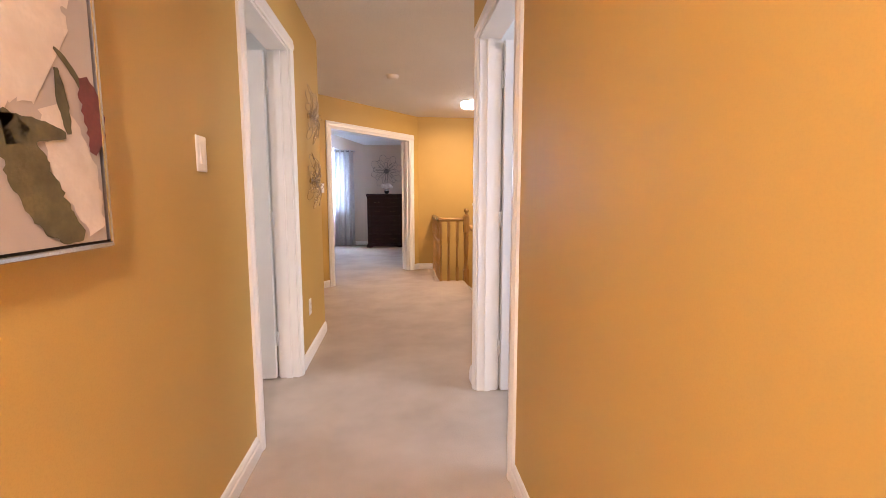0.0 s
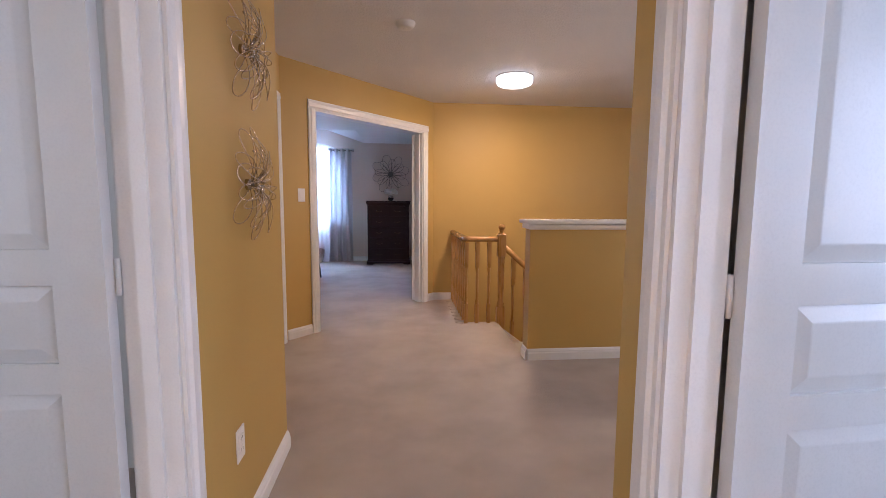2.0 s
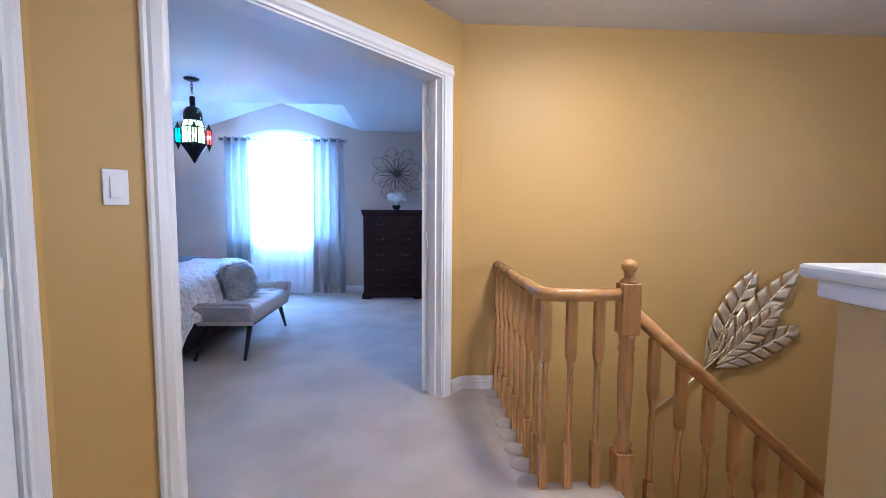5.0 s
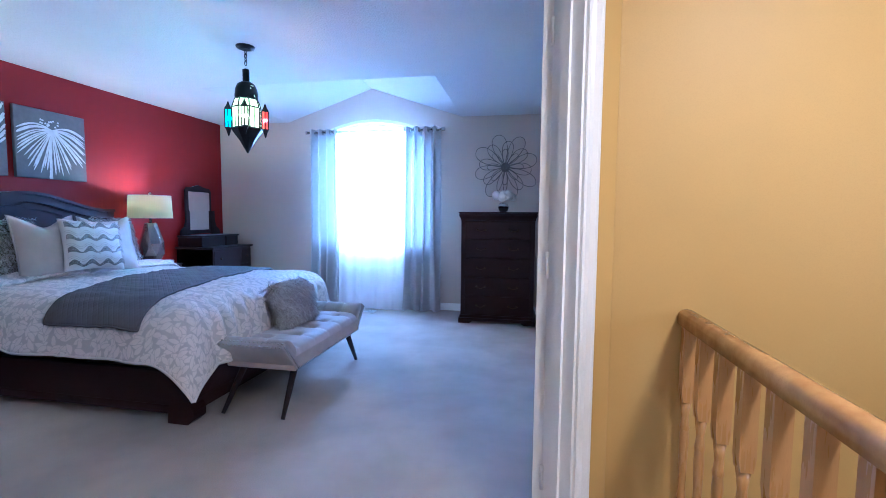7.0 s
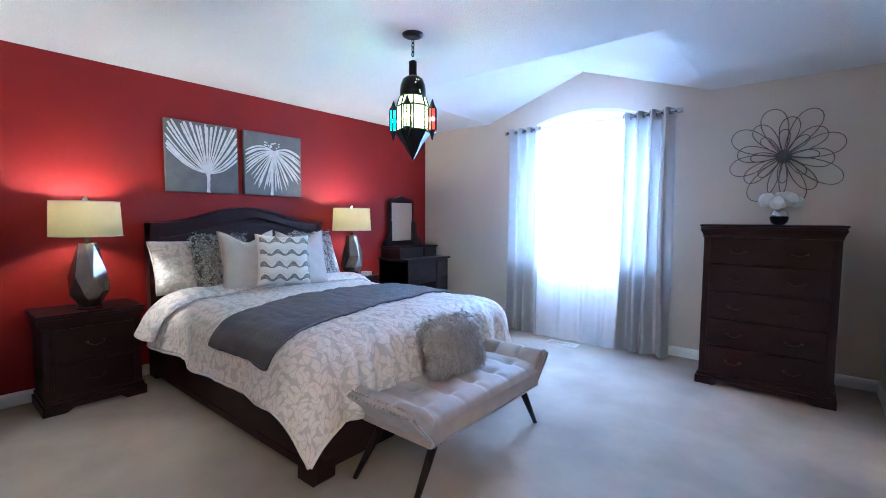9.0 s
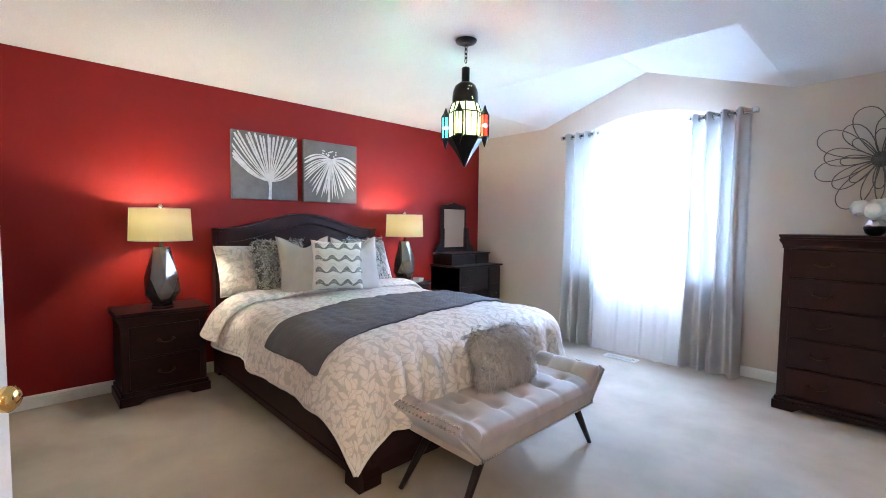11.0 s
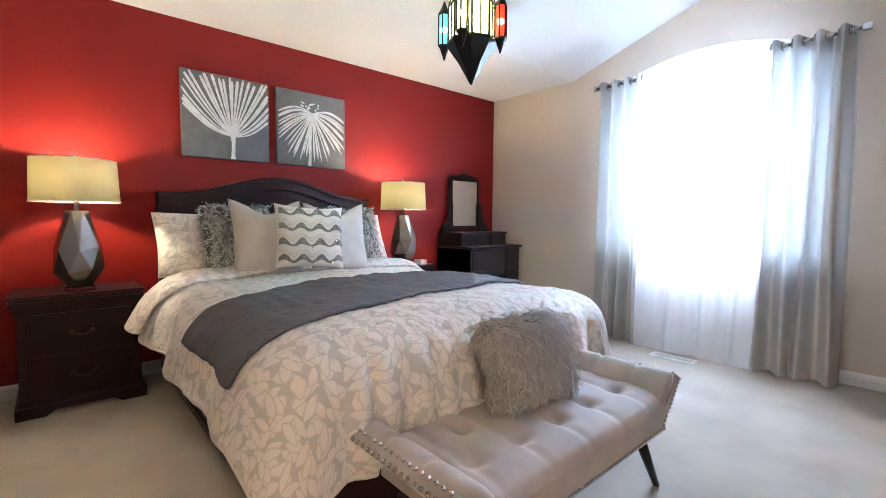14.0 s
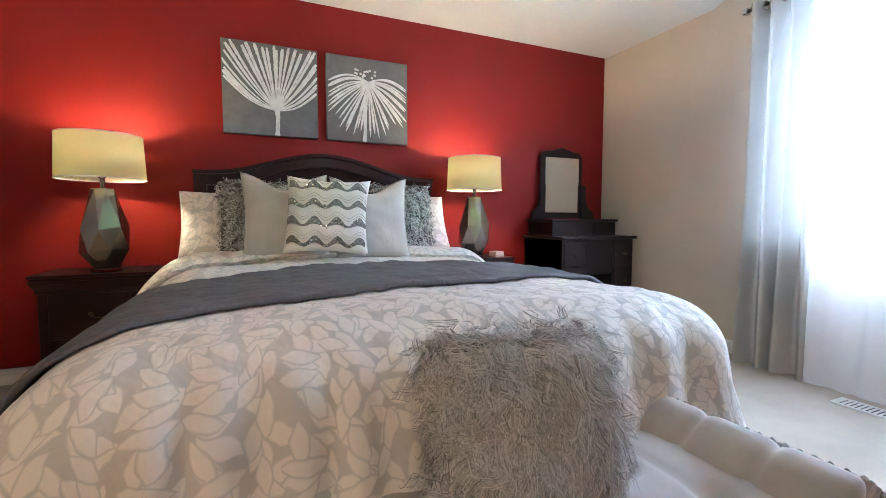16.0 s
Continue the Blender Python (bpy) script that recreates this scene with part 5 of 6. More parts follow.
def shaggy(name, m, w, h, d, mt, label, count, ln, wd, curl, seed, pinch=0.06, lock=1):
    """A cushion covered in curved strands, gathered into locks whose tips run together."""
    top = thing(name, m, label, "pillow")
    base = pillow_mesh(w, h, d, pinch, seed)
    base.normal_update()
    rnd = random.Random(seed)
    faces = list(base.faces)
    verts, polys = [], []
    k = 9
    for _ in range(count // lock):
        f = rnd.choice(faces)
        a, b = rnd.random(), rnd.random()
        vs = f.verts
        root = (vs[0].co * (1 - a) + vs[1].co * a) * (1 - b) + (vs[-1].co * (1 - a) + vs[2 % len(vs)].co * a) * b
        nrm = f.normal.copy()
        if nrm.dot(root - Vector((0, 0, h / 2))) < 0:
            nrm.negate()
        d0 = Vector((rnd.gauss(0, 0.45), rnd.gauss(0, 0.4), -0.75 + rnd.gauss(0, 0.4)))
        tang = (d0 - nrm * d0.dot(nrm)).normalized()
        side = nrm.cross(tang).normalized()
        L0 = ln * rnd.uniform(0.6, 1.3)
        ph0, cu = rnd.uniform(0, 6.28), curl * rnd.uniform(0.5, 1.4)
        rise = rnd.uniform(0.8, 1.25)
        for _ in range(lock):
            spread = 0.012 if lock > 1 else 0.0
            off = side * rnd.gauss(0, spread) + tang * rnd.gauss(0, spread)
            L = L0 * rnd.uniform(0.85, 1.1)
            ph = ph0 + rnd.gauss(0, 0.45)
            base_i = len(verts)
            for i in range(k):
                t = i / (k - 1)
                q = root + off * (1 - 0.75 * t) + tang * (L * t * 0.8) + nrm * (0.006 + rise * L * (0.55 * t - 0.35 * t * t)) + side * (cu * L * math.sin(ph + t * 11.0) * min(1, 1.6 * t)) + nrm * (cu * L * 0.6 * math.cos(ph + t * 13.0) * t)
                wv = wd * (1 - 0.75 * t)
                verts += [q - side * wv, q + side * wv]
            for i in range(k - 1):
                j = base_i + 2 * i
                polys.append((j, j + 1, j + 3, j + 2))
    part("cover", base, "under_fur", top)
    me = bpy.data.meshes.new("fleece")
    me.from_pydata(verts, [], polys)
    me.materials.append(M[mt + "_pile"])
    ob = new("fleece", me)
    ob.parent = top
    tagged(ob, kind="stuff")
    return top


shaggy("shaggy_pillow", standing(-3.14, 8.20, 0.70, 0, 15), 0.40, 0.45, 0.14, "shag", "grey ribbon-shag cushion on the bed", 2400, 0.05, 0.007, 0.22, 5)
shaggy("shaggy_pillow", standing(-3.14, 9.02, 0.70, 0, 15), 0.40, 0.45, 0.14, "shag", "grey ribbon-shag cushion on the bed", 2400, 0.05, 0.007, 0.22, 6)
shaggy("fur_pillow", Matrix.Translation((-1.21, 8.615, 0.43)) @ Matrix.Rotation(radians(90 - 4), 4, "Z") @ Matrix.Rotation(radians(-18), 4, "X"), 0.365, 0.275, 0.14, "fur", "grey curly fur cushion standing on the bench", 15000, 0.10, 0.0017, 0.14, 7, lock=9)

seq = cushion("sequin_pillow", standing(-2.80, 8.495, 0.75, -11, 14) @ Matrix.Rotation(radians(3), 4, "Y"), 0.42, 0.40, 0.14, "ivory", "ivory cushion with wavy silver sequin bands", 0.10, 8, None)


def on_cushion(x, z, proud):
    """The front of the sequin cushion at x across and z up."""
    a, b = x / 0.21, z / 0.20 - 1
    e = max(0.0, (1 - a ** 4) * (1 - b ** 4))
    return Vector((x, -0.07 * e ** 0.55 - proud, z))


def wave_z(zc, t, k):
    return zc + 0.015 * math.sin(t * 6.28 * 3.5 + 0.35 * k)


for k in range(4):
    zc = 0.050 + 0.094 * k
    bm = B()
    vsq = []
    for i in range(57):
        t = i / 56
        x = -0.188 + 0.376 * t
        zz = wave_z(zc, t, k)
        half_w = 0.012 + 0.008 * math.sin(t * 6.28 * 3.5 + 0.35 * k) * (1 if k % 2 else 0.6)
        vsq.append([bm.verts.new(on_cushion(x, zz + dz, 0.006)) for dz in (-half_w, half_w)])
    for a, b in zip(vsq, vsq[1:]):
        bm.faces.new((a[0], b[0], b[1], a[1]))
    band = part("sequin_band", bm, "sequin", seq, "silver sequin wave", solid=0.003)
    rnd = random.Random(60 + k)
    bm = B()
    for i in range(24):
        t = rnd.random()
        x, zz = -0.186 + 0.372 * t, wave_z(zc, t, k) + rnd.uniform(-0.012, 0.012)
        turn = Matrix.Rotation(radians(90 + rnd.uniform(-22, 22)), 4, "X") @ Matrix.Rotation(radians(rnd.uniform(-22, 22)), 4, "Y")
        bmesh.ops.create_circle(bm, cap_ends=True, segments=8, radius=0.0048, matrix=Matrix.Translation(on_cushion(x, zz, 0.0095)) @ turn)
    tagged(part("sequins", bm, "chrome", band, "loose bright sequins"), kind="stuff")
    for off in (0.030, 0.044):
        if zc + off < 0.375:
            bm = B()
            tube(bm, [on_cushion(-0.19 + 0.38 * i / 56, wave_z(zc + off, i / 56, k), 0.003) for i in range(57)], 0.0016, 5)
            part("cord_line", bm, "linen", seq, "thin grey stitched cord")

# ---- bench ----
bench = thing("bench", pose(-1.145, 8.55, 0), "tufted greige velvet bench with flared nailhead arms", "bench")
bm = B()
bmesh.ops.create_icosphere(bm, subdivisions=1, radius=0.0078)
STUD = bpy.data.meshes.new("nailhead")
bm.to_mesh(STUD)
bm.free()
STUD.materials.append(M["chrome"])
SL, SD, SH = 0.97, 0.45, 0.418


def tuft(x, y):
    """Button dents and pleats of the seat, in a diamond of buttons."""
    out = 0.0
    for j in range(2):
        for i in range(5 - j):
            bx = (-SL / 2 + 0.10 + (SL - 0.2) * (i + 0.5 * j) / 4)
            by = -0.075 + 0.15 * j
            d = math.hypot(x - bx, y - by)
            out -= 0.030 * math.exp(-(d / 0.035) ** 2)
    out -= 0.007 * math.exp(-((((x + 5.0 + (0.0 if y < 0 else 0.0)) % 0.195) - 0.0975) / 0.016) ** 2)
    return out


bm = B()


def seat_top(u, v):
    x, y = -SL / 2 + SL * u, -SD / 2 + SD * v
    e = (1 - (2 * v - 1) ** 6) ** 0.5 if abs(2 * v - 1) < 1 else 0
    return Vector((y * -1.0, x, SH - 0.06 + 0.055 * e + tuft(x, y) * e))


sheet(bm, seat_top, 90, 40)
part("seat", bm, "velvet", bench, "tufted velvet seat")
bm = B()
box(bm, -SD / 2, SD / 2, -SL / 2 - 0.01, SL / 2 + 0.01, SH - 0.15, SH - 0.055, 0.008, seg=2)
part("seat_frame", bm, "velvet", bench)
for sd in (-1, 1):
    foot, rim, lip = Vector((SL / 2 - 0.02, SH - 0.148)), Vector((SL / 2 + 0.135, SH + 0.022)), Vector((SL / 2 + 0.098, SH + 0.044))
    bm = B()
    prism(bm, [(sd * q.x, q.y) for q in (foot, rim, lip, Vector((SL / 2 - 0.05, SH - 0.10)))], "x", -SD / 2 - 0.001, SD / 2 + 0.001)
    bmesh.ops.recalc_face_normals(bm, faces=bm.faces)
    bmesh.ops.bevel(bm, geom=list(bm.edges), offset=0.005, segments=2, affect="EDGES")
    arm = part("arm_panel", bm, "velvet", bench, "flared velvet arm panel with nailhead rows")
    outline = [Vector((SL / 2 + a, SH + b)) for a, b in ((0.100, 0.036), (0.092, 0.050), (0.074, 0.056), (0.050, 0.050), (0.022, 0.034), (-0.006, 0.010), (-0.030, -0.018), (-0.044, -0.045), (-0.046, -0.075), (-0.02, -0.085), (0.02, -0.05), (0.07, 0.0))]
    mid = Vector((SL / 2 + 0.03, SH - 0.01))
    bm = B()
    rings = []
    ends = [(1.0, 0.03), (0.997, 0.45), (0.985, 0.72), (0.96, 0.90), (0.92, 0.98)]
    stations = [(-a, b) for a, b in ends] + [(-0.85 + 0.05 * k, 1.0) for k in range(35)] + list(reversed(ends))
    for sx, sc_ in stations:
        pinch_ = 0.012 * math.exp(-((abs(sx) - 0.35) / 0.05) ** 2)
        rings.append([bm.verts.new((sx * (SD / 2 - 0.002), sd * (mid.x + (o.x - mid.x) * sc_), mid.y + (o.y - mid.y) * sc_ - (pinch_ if o.y > mid.y - 0.02 else 0))) for o in outline])
    k = len(outline)
    for a, b in zip(rings, rings[1:]):
        for i in range(k):
            bm.faces.new((a[i], a[(i + 1) % k], b[(i + 1) % k], b[i])).smooth = True
    bm.faces.new(rings[0]).smooth = True
    bm.faces.new(rings[-1]).smooth = True
    bmesh.ops.recalc_face_normals(bm, faces=bm.faces)
    part("arm_pad", bm, "velvet", bench, "padded velvet arm")
    stud_at = []
    for f in (0.12, 0.80):
        o = rim.lerp(lip, f) + Vector((0.0005, 0.001))
        for i in range(17):
            stud_at.append((-SD / 2 + 0.02 + (SD - 0.04) * i / 16, sd * o.x, o.y))
    for side_x in (-SD / 2 - 0.002, SD / 2 + 0.002):
        for i in range(13):
            o = foot.lerp(rim, (i + 0.3) / 13) + Vector((-0.010, 0.008))
            stud_at.append((side_x, sd * o.x, o.y))
    for p in stud_at:
        ob = new("nailhead", STUD)
        ob.parent, ob.location = arm, p
for sx in (-1, 1):
    for i in range(58):
        y = -SL / 2 + 0.01 + (SL - 0.02) * i / 57
        ob = new("nailhead", STUD)
        ob.parent, ob.location = bench, (sx * (SD / 2 + 0.002), y, SH - 0.14)
for sx in (-1, 1):
    for sy in (-1, 1):
        bm = B()
        a = Vector((sx * (SD / 2 - 0.06), sy * (SL / 2 - 0.10), SH - 0.14))
        b = Vector((sx * (SD / 2 - 0.03) - 0.02, sy * (SL / 2 + 0.07), 0.0))
        tube(bm, [a, a.lerp(b, 0.5), b], [0.022, 0.018, 0.012], 14)
        part("leg", bm, "black_wood", bench, "tapered black wooden leg")

# ---- canvases above the bed ----


def canvas_art(name, yc, label, seed, up):
    top = thing(name, facing_east(XRED, yc, 1.775), label, "painting", "flower canvases")
    bm = B()
    box(bm, -0.295, 0.295, -0.035, -0.001, -0.295, 0.295, 0.003)
    cv = part("canvas", bm, "canvas_grey", top)
    rnd = random.Random(seed)
    n = 26 if up else 34
    for i in range(n):
        t = (i + 0.5) / n
        if up:
            a = radians(27 + 126 * t + rnd.uniform(-2, 2))
            ox, oz = 0.03, -0.13
            side = 0.325 if math.cos(a) < 0 else 0.265
            L = min(side / max(abs(math.cos(a)), 0.001), (0.29 - oz) / max(math.sin(a), 0.001)) * rnd.uniform(0.93, 1.0)
            sag = 0.16 * math.cos(a) ** 2
            pts = [(ox + math.cos(a) * L * s, oz + math.sin(a) * L * s - sag * L * math.sin(math.pi * s)) for s in (0, 0.2, 0.4, 0.6, 0.8, 0.93, 1.0)]
            fat = rnd.uniform(0.75, 1.2)
            ws = [q * fat for q in (0.008, 0.009, 0.011, 0.014, 0.017, 0.018, 0.015)]
        else:
            a = radians(-179 + 178 * t + rnd.uniform(-2, 2))
            ox, oz = 0.0, 0.13
            L = min(0.285 / max(abs(math.cos(a)), 0.001), rnd.uniform(0.33, 0.40))
            pts = [(ox + math.cos(a) * L * s, oz + 0.05 * (1 - abs(math.sin(a))) * math.sin(math.pi * s) + math.sin(a) * L * s) for s in (0, 0.2, 0.4, 0.6, 0.8, 0.93, 1.0)]
            fat = rnd.uniform(0.7, 1.1)
            ws = [q * fat for q in (0.008, 0.010, 0.012, 0.014, 0.016, 0.011, 0.004)]
        pts = [(min(max(x, -0.29), 0.29), min(max(z, -0.29), 0.29)) for x, z in pts]
        stroke(pts, ws, -0.0375 - 0.0002 * (i % 5), "paint_white", cv)
    if up:
        stroke([(0.03, -0.09), (0.035, -0.18), (0.03, -0.292)], [0.045, 0.026, 0.03], -0.039, "paint_white", cv)
    else:
        stroke([(-0.03, 0.0), (-0.025, -0.15), (-0.03, -0.292)], [0.02, 0.022, 0.03], -0.039, "paint_white", cv)
        for i in range(16):
            x, z = -0.10 + 0.15 * rnd.random(), 0.15 + 0.06 * rnd.random()
            stroke([(x - 0.008, z), (x, z + 0.004), (x + 0.008, z)], [0.005, 0.016, 0.005], -0.038 - 0.0002 * i, "paint_white", cv)
    return top


canvas_art("flower_canvas", 8.312, "grey canvas with an upward white seed head", 3, True)
canvas_art("flower_canvas", 8.962, "grey canvas with a drooping white coneflower", 5, False)

# ---- vanity with mirror ----
van = thing("vanity_desk", facing_east(-3.24, 10.68), "black wooden vanity with a tilting mirror and drawers", "vanity")
VW, VD, VH = 0.72, 0.50, 0.79
bm = B()
box(bm, -VW / 2 - 0.02, VW / 2 + 0.02, -0.02, VD, VH - 0.022, VH, 0.005, seg=2)
part("top", bm, "black_wood", van)
bm = B()
box(bm, -VW / 2, VW / 2, 0.012, VD, VH - 0.30, VH - 0.023, 0.003)
part("apron", bm, "black_wood", van)
for x0 in (-VW / 2, VW / 2 - 0.22):
    bm = B()
    box(bm, x0, x0 + 0.22, 0.005, VD, 0.0, VH - 0.024, 0.003)
    part("pedestal", bm, "black_wood", van)
    for z0, z1 in ((0.06, 0.30), (0.31, 0.55), (0.56, 0.74)):
        bm = B()
        box(bm, x0 + 0.015, x0 + 0.205, -0.006, 0.004, z0, z1, 0.003)
        drw = part("drawer", bm, "black_wood", van)
        bm = B()
        lathe(bm, [(0.006, 0), (0.006, 0.012), (0.012, 0.016), (0.012, 0.022), (0.004, 0.026)], 10, Matrix.Translation((x0 + 0.11, -0.006, (z0 + z1) / 2)) @ Matrix.Rotation(radians(90), 4, "X"))
        part("knob", bm, "old_brass", drw)
bm = B()
for x0, x1 in ((-VW / 2 + 0.03, -0.10), (0.10, VW / 2 - 0.03)):
    box(bm, x0, x1, 0.17, VD, VH, VH + 0.115, 0.003)
box(bm, -0.0995, 0.0995, 0.19, VD, VH, VH + 0.115)
box(bm, -VW / 2 + 0.015, VW / 2 - 0.015, 0.155, VD, VH + 0.116, VH + 0.136, 0.004)
part("riser", bm, "black_wood", van)
mz = VH + 0.136
for sd in (-1, 1):
    mirror_stand = B()
    pts = [(sd * 0.335, 0.0), (sd * 0.196, 0.0), (sd * 0.196, 0.30), (sd * 0.24, 0.30), (sd * 0.245, 0.17), (sd * 0.27, 0.10), (sd * 0.325, 0.06)]
    prism(mirror_stand, [(x, z + mz) for x, z in pts], "y", VD - 0.06, VD - 0.03)
    part("mirror_bracket", mirror_stand, "black_wood", van)
bm = B()
fr = [(-0.22, 0.01), (0.22, 0.01), (0.22, 0.55), (0.19, 0.585), (0.12, 0.59), (0.0, 0.622), (-0.12, 0.59), (-0.19, 0.585), (-0.22, 0.55)]
prism(bm, [(x, z + mz) for x, z in fr], "y", VD - 0.028, VD - 0.006)
mf = part("mirror_frame", bm, "black_wood", van)
bm = B()
box(bm, -0.18, 0.18, VD - 0.033, VD - 0.0285, mz + 0.06, mz + 0.535)
part("mirror", bm, "mirror", mf, "mirror glass")

# ---- on and above the chest ----
wire_flower("metal_wall_flower", pose(0.105, YW, 1.78), 0.385, [(8, 0.98, 0.29, 15, 0.03), (8, 0.80, 0.23, 37, 0.05), (8, 0.50, 0.12, 0, 0.06)], 0.0036, "dark_wire", "large dark pewter wire flower on the beige wall", 0.055)
vase = thing("flower_vase", pose(0.115, 10.78, 1.235), "silver and black vase of cream silk peonies on the chest", "vase")
bm = B()
lathe(bm, [(0.030, 0), (0.034, 0.004), (0.050, 0.02), (0.058, 0.045), (0.0585, 0.05)], 22)
part("vase_base", bm, "black_metal", vase, "glossy black lower bowl")
bm = B()
lathe(bm, [(0.0587, 0.05), (0.056, 0.075), (0.044, 0.10), (0.042, 0.105)], 22)
part("vase_neck", bm, "chrome", vase, "mirrored silver upper band")
rnd = random.Random(11)
for cx, cy, cz, r in ((-0.072, 0.0, 0.175, 0.088), (0.05, -0.03, 0.18, 0.09), (0.0, 0.05, 0.185, 0.08), (0.105, 0.02, 0.165, 0.07), (-0.01, -0.06, 0.16, 0.075)):
    bm = B()
    for k in range(22):
        a, el = rnd.uniform(0, 6.28), rnd.uniform(-0.3, 1.4)
        nrm = Vector((math.cos(a) * math.cos(el), math.sin(a) * math.cos(el), math.sin(el)))
        rr = r * rnd.uniform(0.5, 1.0)
        c = Vector((cx, cy, cz)) + nrm * rr * 0.75
        s1 = nrm.cross(Vector((0.2, 0.1, 1))).normalized()
        s2 = s1.cross(nrm)
        ctr = bm.verts.new(c + nrm * 0.006)
        ring = [bm.verts.new(c + (s1 * math.cos(t) + s2 * math.sin(t)) * r * 0.5 * rnd.uniform(0.8, 1.15) - nrm * r * 0.22) for t in [6.283 * j / 8 for j in range(8)]]
        for j in range(8):
            bm.faces.new((ctr, ring[j], ring[(j + 1) % 8])).smooth = True
    part("bloom", bm, "petal", vase, "cream silk bloom")

# ---- lantern ----
lan = thing("hanging_lantern", pose(*LANTERN, CEIL), "black metal lantern with coloured glass, hanging lit", "pendant lamp")
bm = B()
lathe(bm, [(0.035, -0.022), (0.06, -0.014), (0.066, -0.004), (0.066, 0.0)], 24)
part("canopy", bm, "black_metal", lan)
for i in range(4):
    bm = B()
    zc = -0.04 - 0.026 * i
    pts = []
    for j in range(12):
        t = 2 * math.pi * j / 12
        u, w = 0.009 * math.cos(t), 0.018 * math.sin(t)
        pts.append((u, 0, zc + w) if i % 2 else (0, u, zc + w))
    tube(bm, pts, 0.003, 5, True)
    part("chain_link", bm, "black_metal", lan)
bm = B()
lathe(bm, [(0.026, -0.252), (0.026, -0.165), (0.012, -0.158)], 6)
part("neck_tube", bm, "black_metal", lan)
bm = B()
lathe(bm, [(0.079, -0.378), (0.081, -0.345), (0.076, -0.305), (0.062, -0.272), (0.040, -0.256), (0.026, -0.251)], 18)
part("dome", bm, "black_metal", lan, "pierced black metal dome")
# Glowing beads on the solid dome stand in for light through small holes.
for k in range(26):
    rr = random.Random(k)
    a, z = rr.uniform(0, 6.28), rr.uniform(-0.365, -0.285)
    r = 0.0790 if z < -0.31 else 0.068
    bm = B()
    bmesh.ops.create_icosphere(bm, subdivisions=1, radius=0.0045, matrix=Matrix.Translation((r * math.cos(a), r * math.sin(a), z)))
    part("piercing_glow", bm, "glass_pale", lan)


def hexa(r, z, tw=0.0):
    return [(r * math.cos(2 * math.pi * i / 8 + tw), r * math.sin(2 * math.pi * i / 8 + tw), z) for i in range(8)]


ring_a, ring_b, ring_c = hexa(0.080, -0.378), hexa(0.100, -0.44), hexa(0.100, -0.588)
frame_bm = B()
for i in range(8):
    for a, b in ((ring_a[i], ring_b[i]), (ring_b[i], ring_c[i]), (ring_b[i], ring_b[(i + 1) % 8]), (ring_c[i], ring_c[(i + 1) % 8]), (ring_a[i], ring_a[(i + 1) % 8])):
        tube(frame_bm, [a, b], 0.005, 5)
    m0 = [tuple((p + q) / 2 for p, q in zip(ring_b[i], ring_b[(i + 1) % 8])), tuple((p + q) / 2 for p, q in zip(ring_c[i], ring_c[(i + 1) % 8]))]
    tube(frame_bm, m0, 0.003, 5)
part("cage", frame_bm, "black_metal", lan)
for i in range(8):
    for lo, hi in ((ring_b, ring_a), (ring_c, ring_b)):
        bm = B()
        q = [lo[i], lo[(i + 1) % 8], hi[(i + 1) % 8], hi[i]]
        q = [Vector((x * 0.97, y * 0.97, z)) for x, y, z in q]
        bm.faces.new([bm.verts.new(p) for p in q])
        part("glass_panel", bm, "glass_pale", lan, "pale yellow glass", solid=0.002).visible_shadow = False
bm = B()
n = 8
rng = [hexa(0.108, -0.586), hexa(0.108, -0.598), hexa(0.094, -0.622), hexa(0.055, -0.675), hexa(0.010, -0.755), hexa(0.003, -0.765)]
rings = [[bm.verts.new(p) for p in r] for r in rng]
for a, b in zip(rings, rings[1:]):
    for i in range(8):
        bm.faces.new((a[i], a[(i + 1) % 8], b[(i + 1) % 8], b[i]))
bm.faces.new(rings[-1])
bm.faces.new(list(reversed(rings[0])))
part("cone", bm, "black_metal", lan, "pierced black tapering cone")
for ang, gm, _ in PODS:
    a = radians(ang)
    c = Vector((0.125 * math.cos(a), 0.125 * math.sin(a), 0))
    pod = B()
    lathe(pod, [(0.003, -0.648), (0.020, -0.598), (0.027, -0.592), (0.027, -0.584)], 6, Matrix.Translation(c), True)
    lathe(pod, [(0.027, -0.458), (0.027, -0.450), (0.014, -0.428), (0.003, -0.398)], 6, Matrix.Translation(c), True)
    for i in range(6):
        t = 2 * math.pi * i / 6
        p = c + Vector((0.025 * math.cos(t), 0.025 * math.sin(t), 0))
        tube(pod, [p + Vector((0, 0, -0.586)), p + Vector((0, 0, -0.455))], 0.004, 5)
    tube(pod, [c * 0.66 + Vector((0, 0, -0.57)), c + Vector((0, 0, -0.586))], 0.004, 5)
    tube(pod, [c * 0.66 + Vector((0, 0, -0.46)), c + Vector((0, 0, -0.458))], 0.004, 5)
    pd = part("side_lantern", pod, "black_metal", lan)
    bm = B()
    lathe(bm, [(0.0225, -0.585), (0.0225, -0.457)], 6, Matrix.Translation(c), True)
    part("glass_tube", bm, gm, pd, "coloured glass").visible_shadow = False

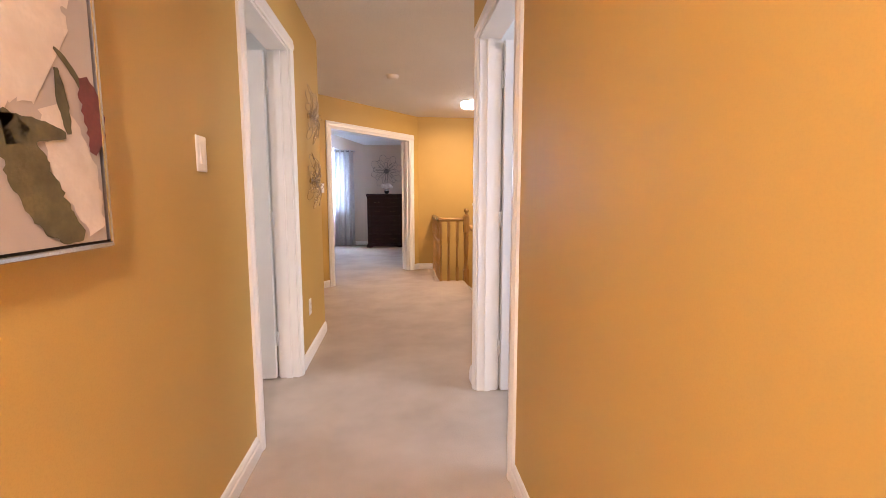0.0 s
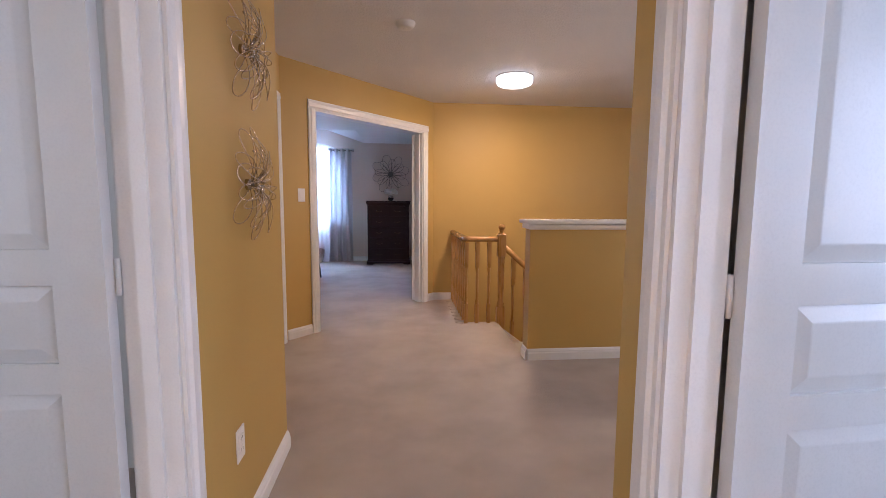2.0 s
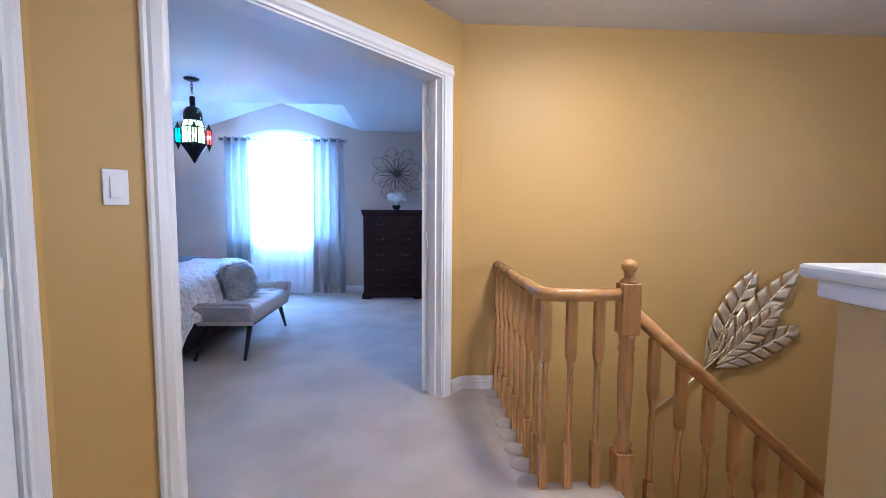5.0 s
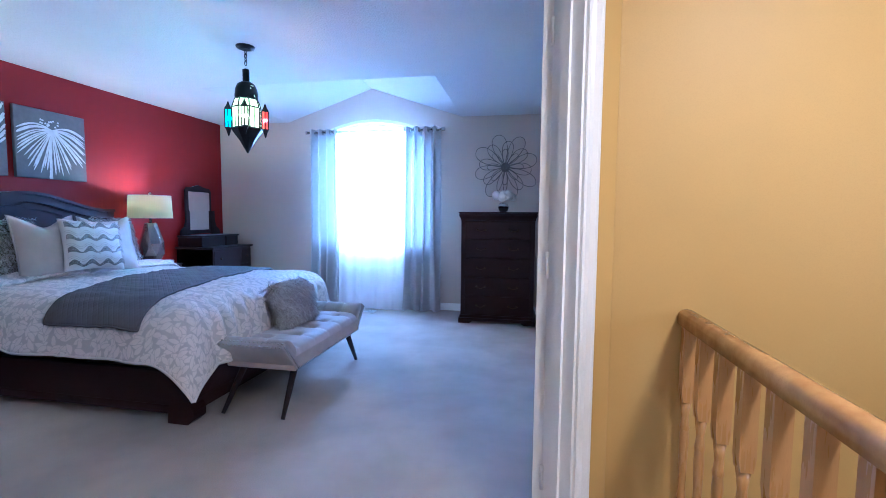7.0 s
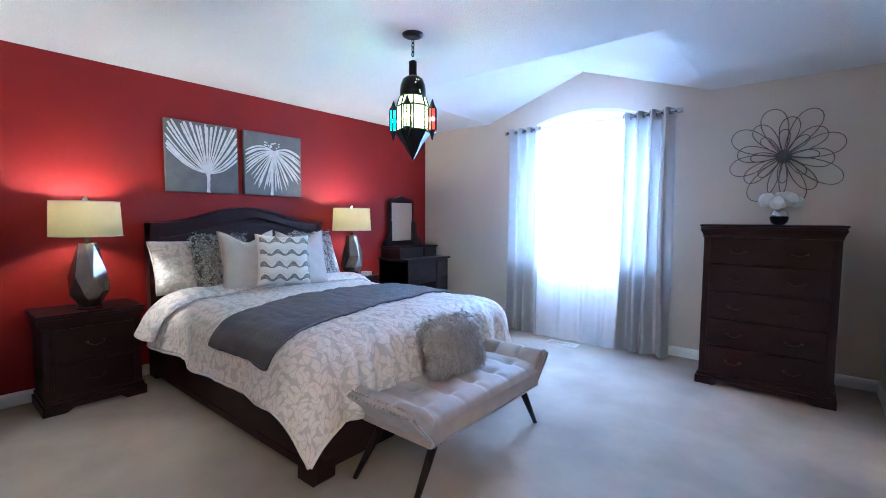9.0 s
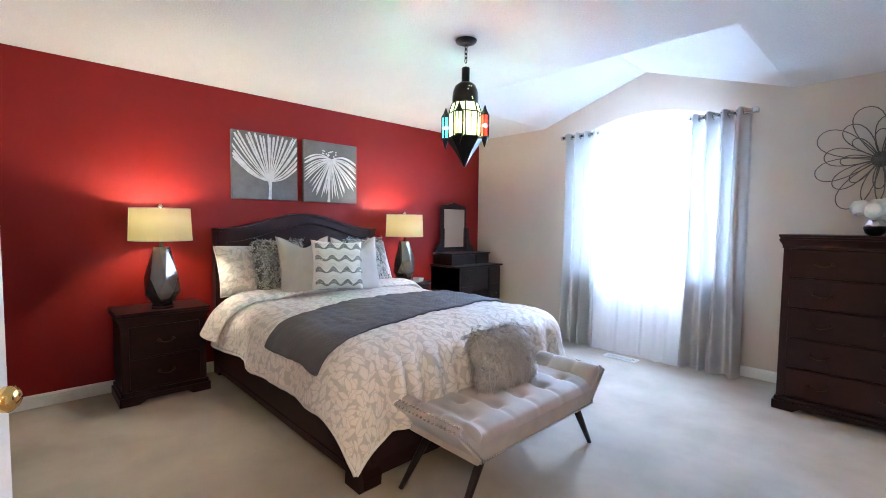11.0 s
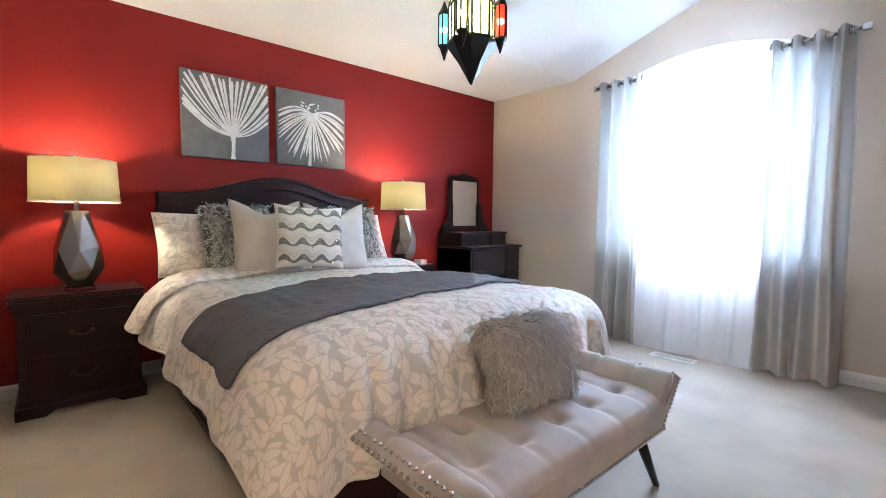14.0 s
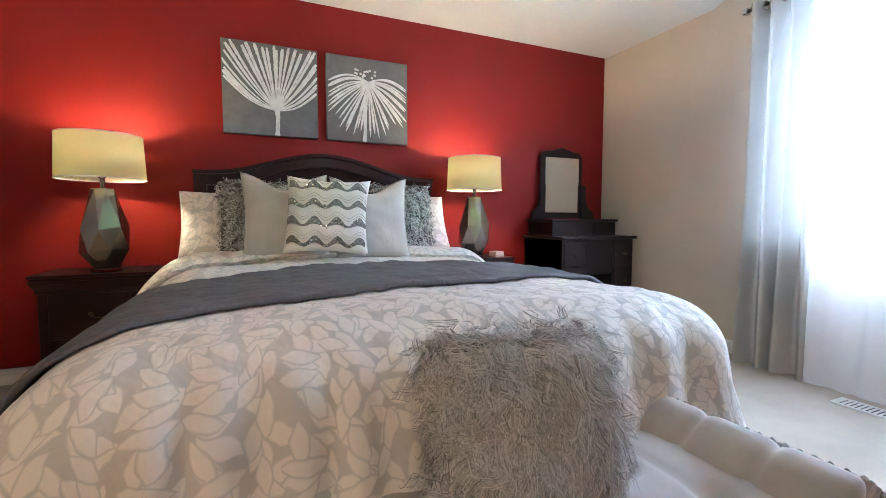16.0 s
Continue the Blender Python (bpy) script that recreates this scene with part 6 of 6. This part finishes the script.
# ---- curtains ----
ROD_Y, ROD_Z = 11.06, 2.232
rod = thing("curtain_rod", pose(0, 0, 0), "brushed nickel curtain rod with square finials", "curtain rod")
bm = B()
tube(bm, [(-2.40, ROD_Y, ROD_Z), (-0.66, ROD_Y, ROD_Z)], 0.0125, 14)
part("rod", bm, "chrome", rod)
for x0, x1 in ((-2.43, -2.40), (-0.66, -0.615)):
    bm = B()
    box(bm, x0, x1, ROD_Y - 0.02, ROD_Y + 0.02, ROD_Z - 0.02, ROD_Z + 0.02, 0.004)
    part("finial", bm, "chrome", rod)
for x in (-2.36, -0.70):
    bm = B()
    tube(bm, [(x, ROD_Y, ROD_Z - 0.012), (x, YW - 0.004, ROD_Z - 0.012)], 0.006, 8)
    box(bm, x - 0.015, x + 0.015, YW - 0.008, YW, ROD_Z - 0.045, ROD_Z + 0.02, 0.002)
    part("bracket", bm, "chrome", rod)


def curtain(name, x0, x1, folds, mt, label, amp, seed, top_z, y_off=0.0, flare=0.0, n=150, header=False, puddle=0.02):
    top = thing(name, pose(0, 0, 0), label, "curtain")
    bm = B()
    rows = 40

    def f(u, v):
        z = top_z * (1 - v) + 0.008 * v
        xm = (x0 + x1) / 2
        w = (x1 - x0) * (1 + flare * v)
        ph = seed + 2 * math.pi * folds * u
        soft = noise.noise((u * 5, v * 2.0, seed))
        x = xm - w / 2 + w * u + 0.012 * math.sin(ph * 0.5 + 3 * v) * v + 0.02 * soft * v
        y = ROD_Y + y_off + amp * (1 - 0.25 * v) * math.cos(ph) * (1 + 0.35 * soft * v) - 0.03 * v * v + puddle * 0.6 * soft * v ** 4
        return Vector((x, y, z + 0.012 * noise.noise((u * 9, seed, 3)) * (v > 0.99)))
    sheet(bm, f, n, rows)
    part("panel", bm, mt, top)
    return top, f


LC, fl = curtain("curtain", -2.385, -1.955, 4.0, "curtain", "silver satin grommet curtain reaching the floor", 0.062, 0.3, ROD_Z + 0.035, 0, 0.05)
RC, fr_ = curtain("curtain", -1.14, -0.675, 4.0, "curtain", "silver satin grommet curtain reaching the floor", 0.066, 0.3, ROD_Z + 0.035, 0, 0.06)
for top, f in ((LC, fl), (RC, fr_)):
    for i in range(8):
        u = (i + 0.5) / 8 * 0.98
        p = f(u, 0.018)
        bm = B()
        tube(bm, [(p.x, p.y + 0.025 * math.cos(t), ROD_Z + 0.025 * math.sin(t)) for t in [6.283 * j / 14 for j in range(14)]], 0.0065, 6, True)
        part("grommet", bm, "chrome", top, "brushed nickel grommet")
curtain("sheer_curtain", -1.975, -1.12, 7.0, "sheer", "white voile sheer curtain over the window", 0.011, 1.1, ROD_Z + 0.025, -0.026, 0.0, 160)

# ---- floor vent, sconce ----
vent = thing("floor_vent", pose(-1.60, 10.88, 0.0), "white metal floor register set in the carpet", "vent")
bm = B()
for x0, x1, y0, y1 in ((-0.16, 0.16, -0.06, -0.045), (-0.16, 0.16, 0.045, 0.06), (-0.16, -0.145, -0.045, 0.045), (0.145, 0.16, -0.045, 0.045)):
    box(bm, x0, x1, y0, y1, 0.0, 0.007, 0.002)
part("frame", bm, "white", vent)
bm = B()
box(bm, -0.145, 0.145, -0.045, 0.045, 0.0005, 0.002)
part("well", bm, "dark", vent)
for i in range(14):
    bm = B()
    x = -0.135 + 0.27 * i / 13
    box(bm, x - 0.006, x + 0.006, -0.045, 0.045, 0.003, 0.006)
    part("slat", bm, "white", vent)

sc = thing("candle_sconce", Matrix.Translation((XE, 8.76, 1.55)) @ Matrix.Rotation(radians(-90), 4, "Z"), "antique silver wall sconce holding coloured candles", "sconce")
bm = B()
for sd in (-1, 1):
    tube(bm, [(0, -0.012, 0.16), (sd * 0.05, -0.02, 0.10), (sd * 0.02, -0.02, 0.02), (sd * 0.06, -0.02, -0.06), (0, -0.012, -0.16)], 0.006, 6)
box(bm, -0.02, 0.02, -0.01, 0.0, -0.17, 0.17, 0.004)
part("backplate", bm, "wire", sc)
for dx, dy, mt in ((-0.07, -0.20, "candle_red"), (-0.10, -0.09, "petal"), (0.06, -0.115, "candle_gold")):
    bm = B()
    tube(bm, [(0, -0.012, -0.05), (dx * 0.5, dy * 0.6, -0.075), (dx, dy, -0.045)], 0.006, 6)
    part("arm", bm, "wire", sc)
    bm = B()
    lathe(bm, [(0.012, -0.05), (0.05, -0.042), (0.055, -0.034), (0.05, -0.034)], 18, Matrix.Translation((dx, dy, 0)))
    plate = part("plate", bm, "wire", sc)
    bm = B()
    lathe(bm, [(0.035, -0.036), (0.036, -0.03), (0.036, 0.045), (0.030, 0.05), (0.004, 0.044)], 18, Matrix.Translation((dx, dy, 0)))
    part("candle", bm, mt, plate)

cord = thing("lamp_cord", pose(-3.765, 7.78, 0.38), "pale lamp cord hanging beside the nightstand", "cord")
bm = B()
tube(bm, [(0.0, -0.02, 0.0), (0.02, 0.0, 0.05), (0.03, 0.012, 0.12), (0.02, -0.01, 0.17), (0.015, -0.04, 0.14)], 0.004, 6)
part("wire", bm, "plastic", cord)
tray = thing("small_box", pose(-3.44, 9.86, 0.645), "small pale keepsake box on the nightstand", "box")
bm = B()
box(bm, -0.05, 0.05, -0.035, 0.035, 0, 0.028, 0.003)
part("body", bm, "ivory", tray)
bm = B()
box(bm, -0.052, 0.052, -0.037, 0.037, 0.0285, 0.04, 0.003)
part("lid", bm, "ivory", tray)
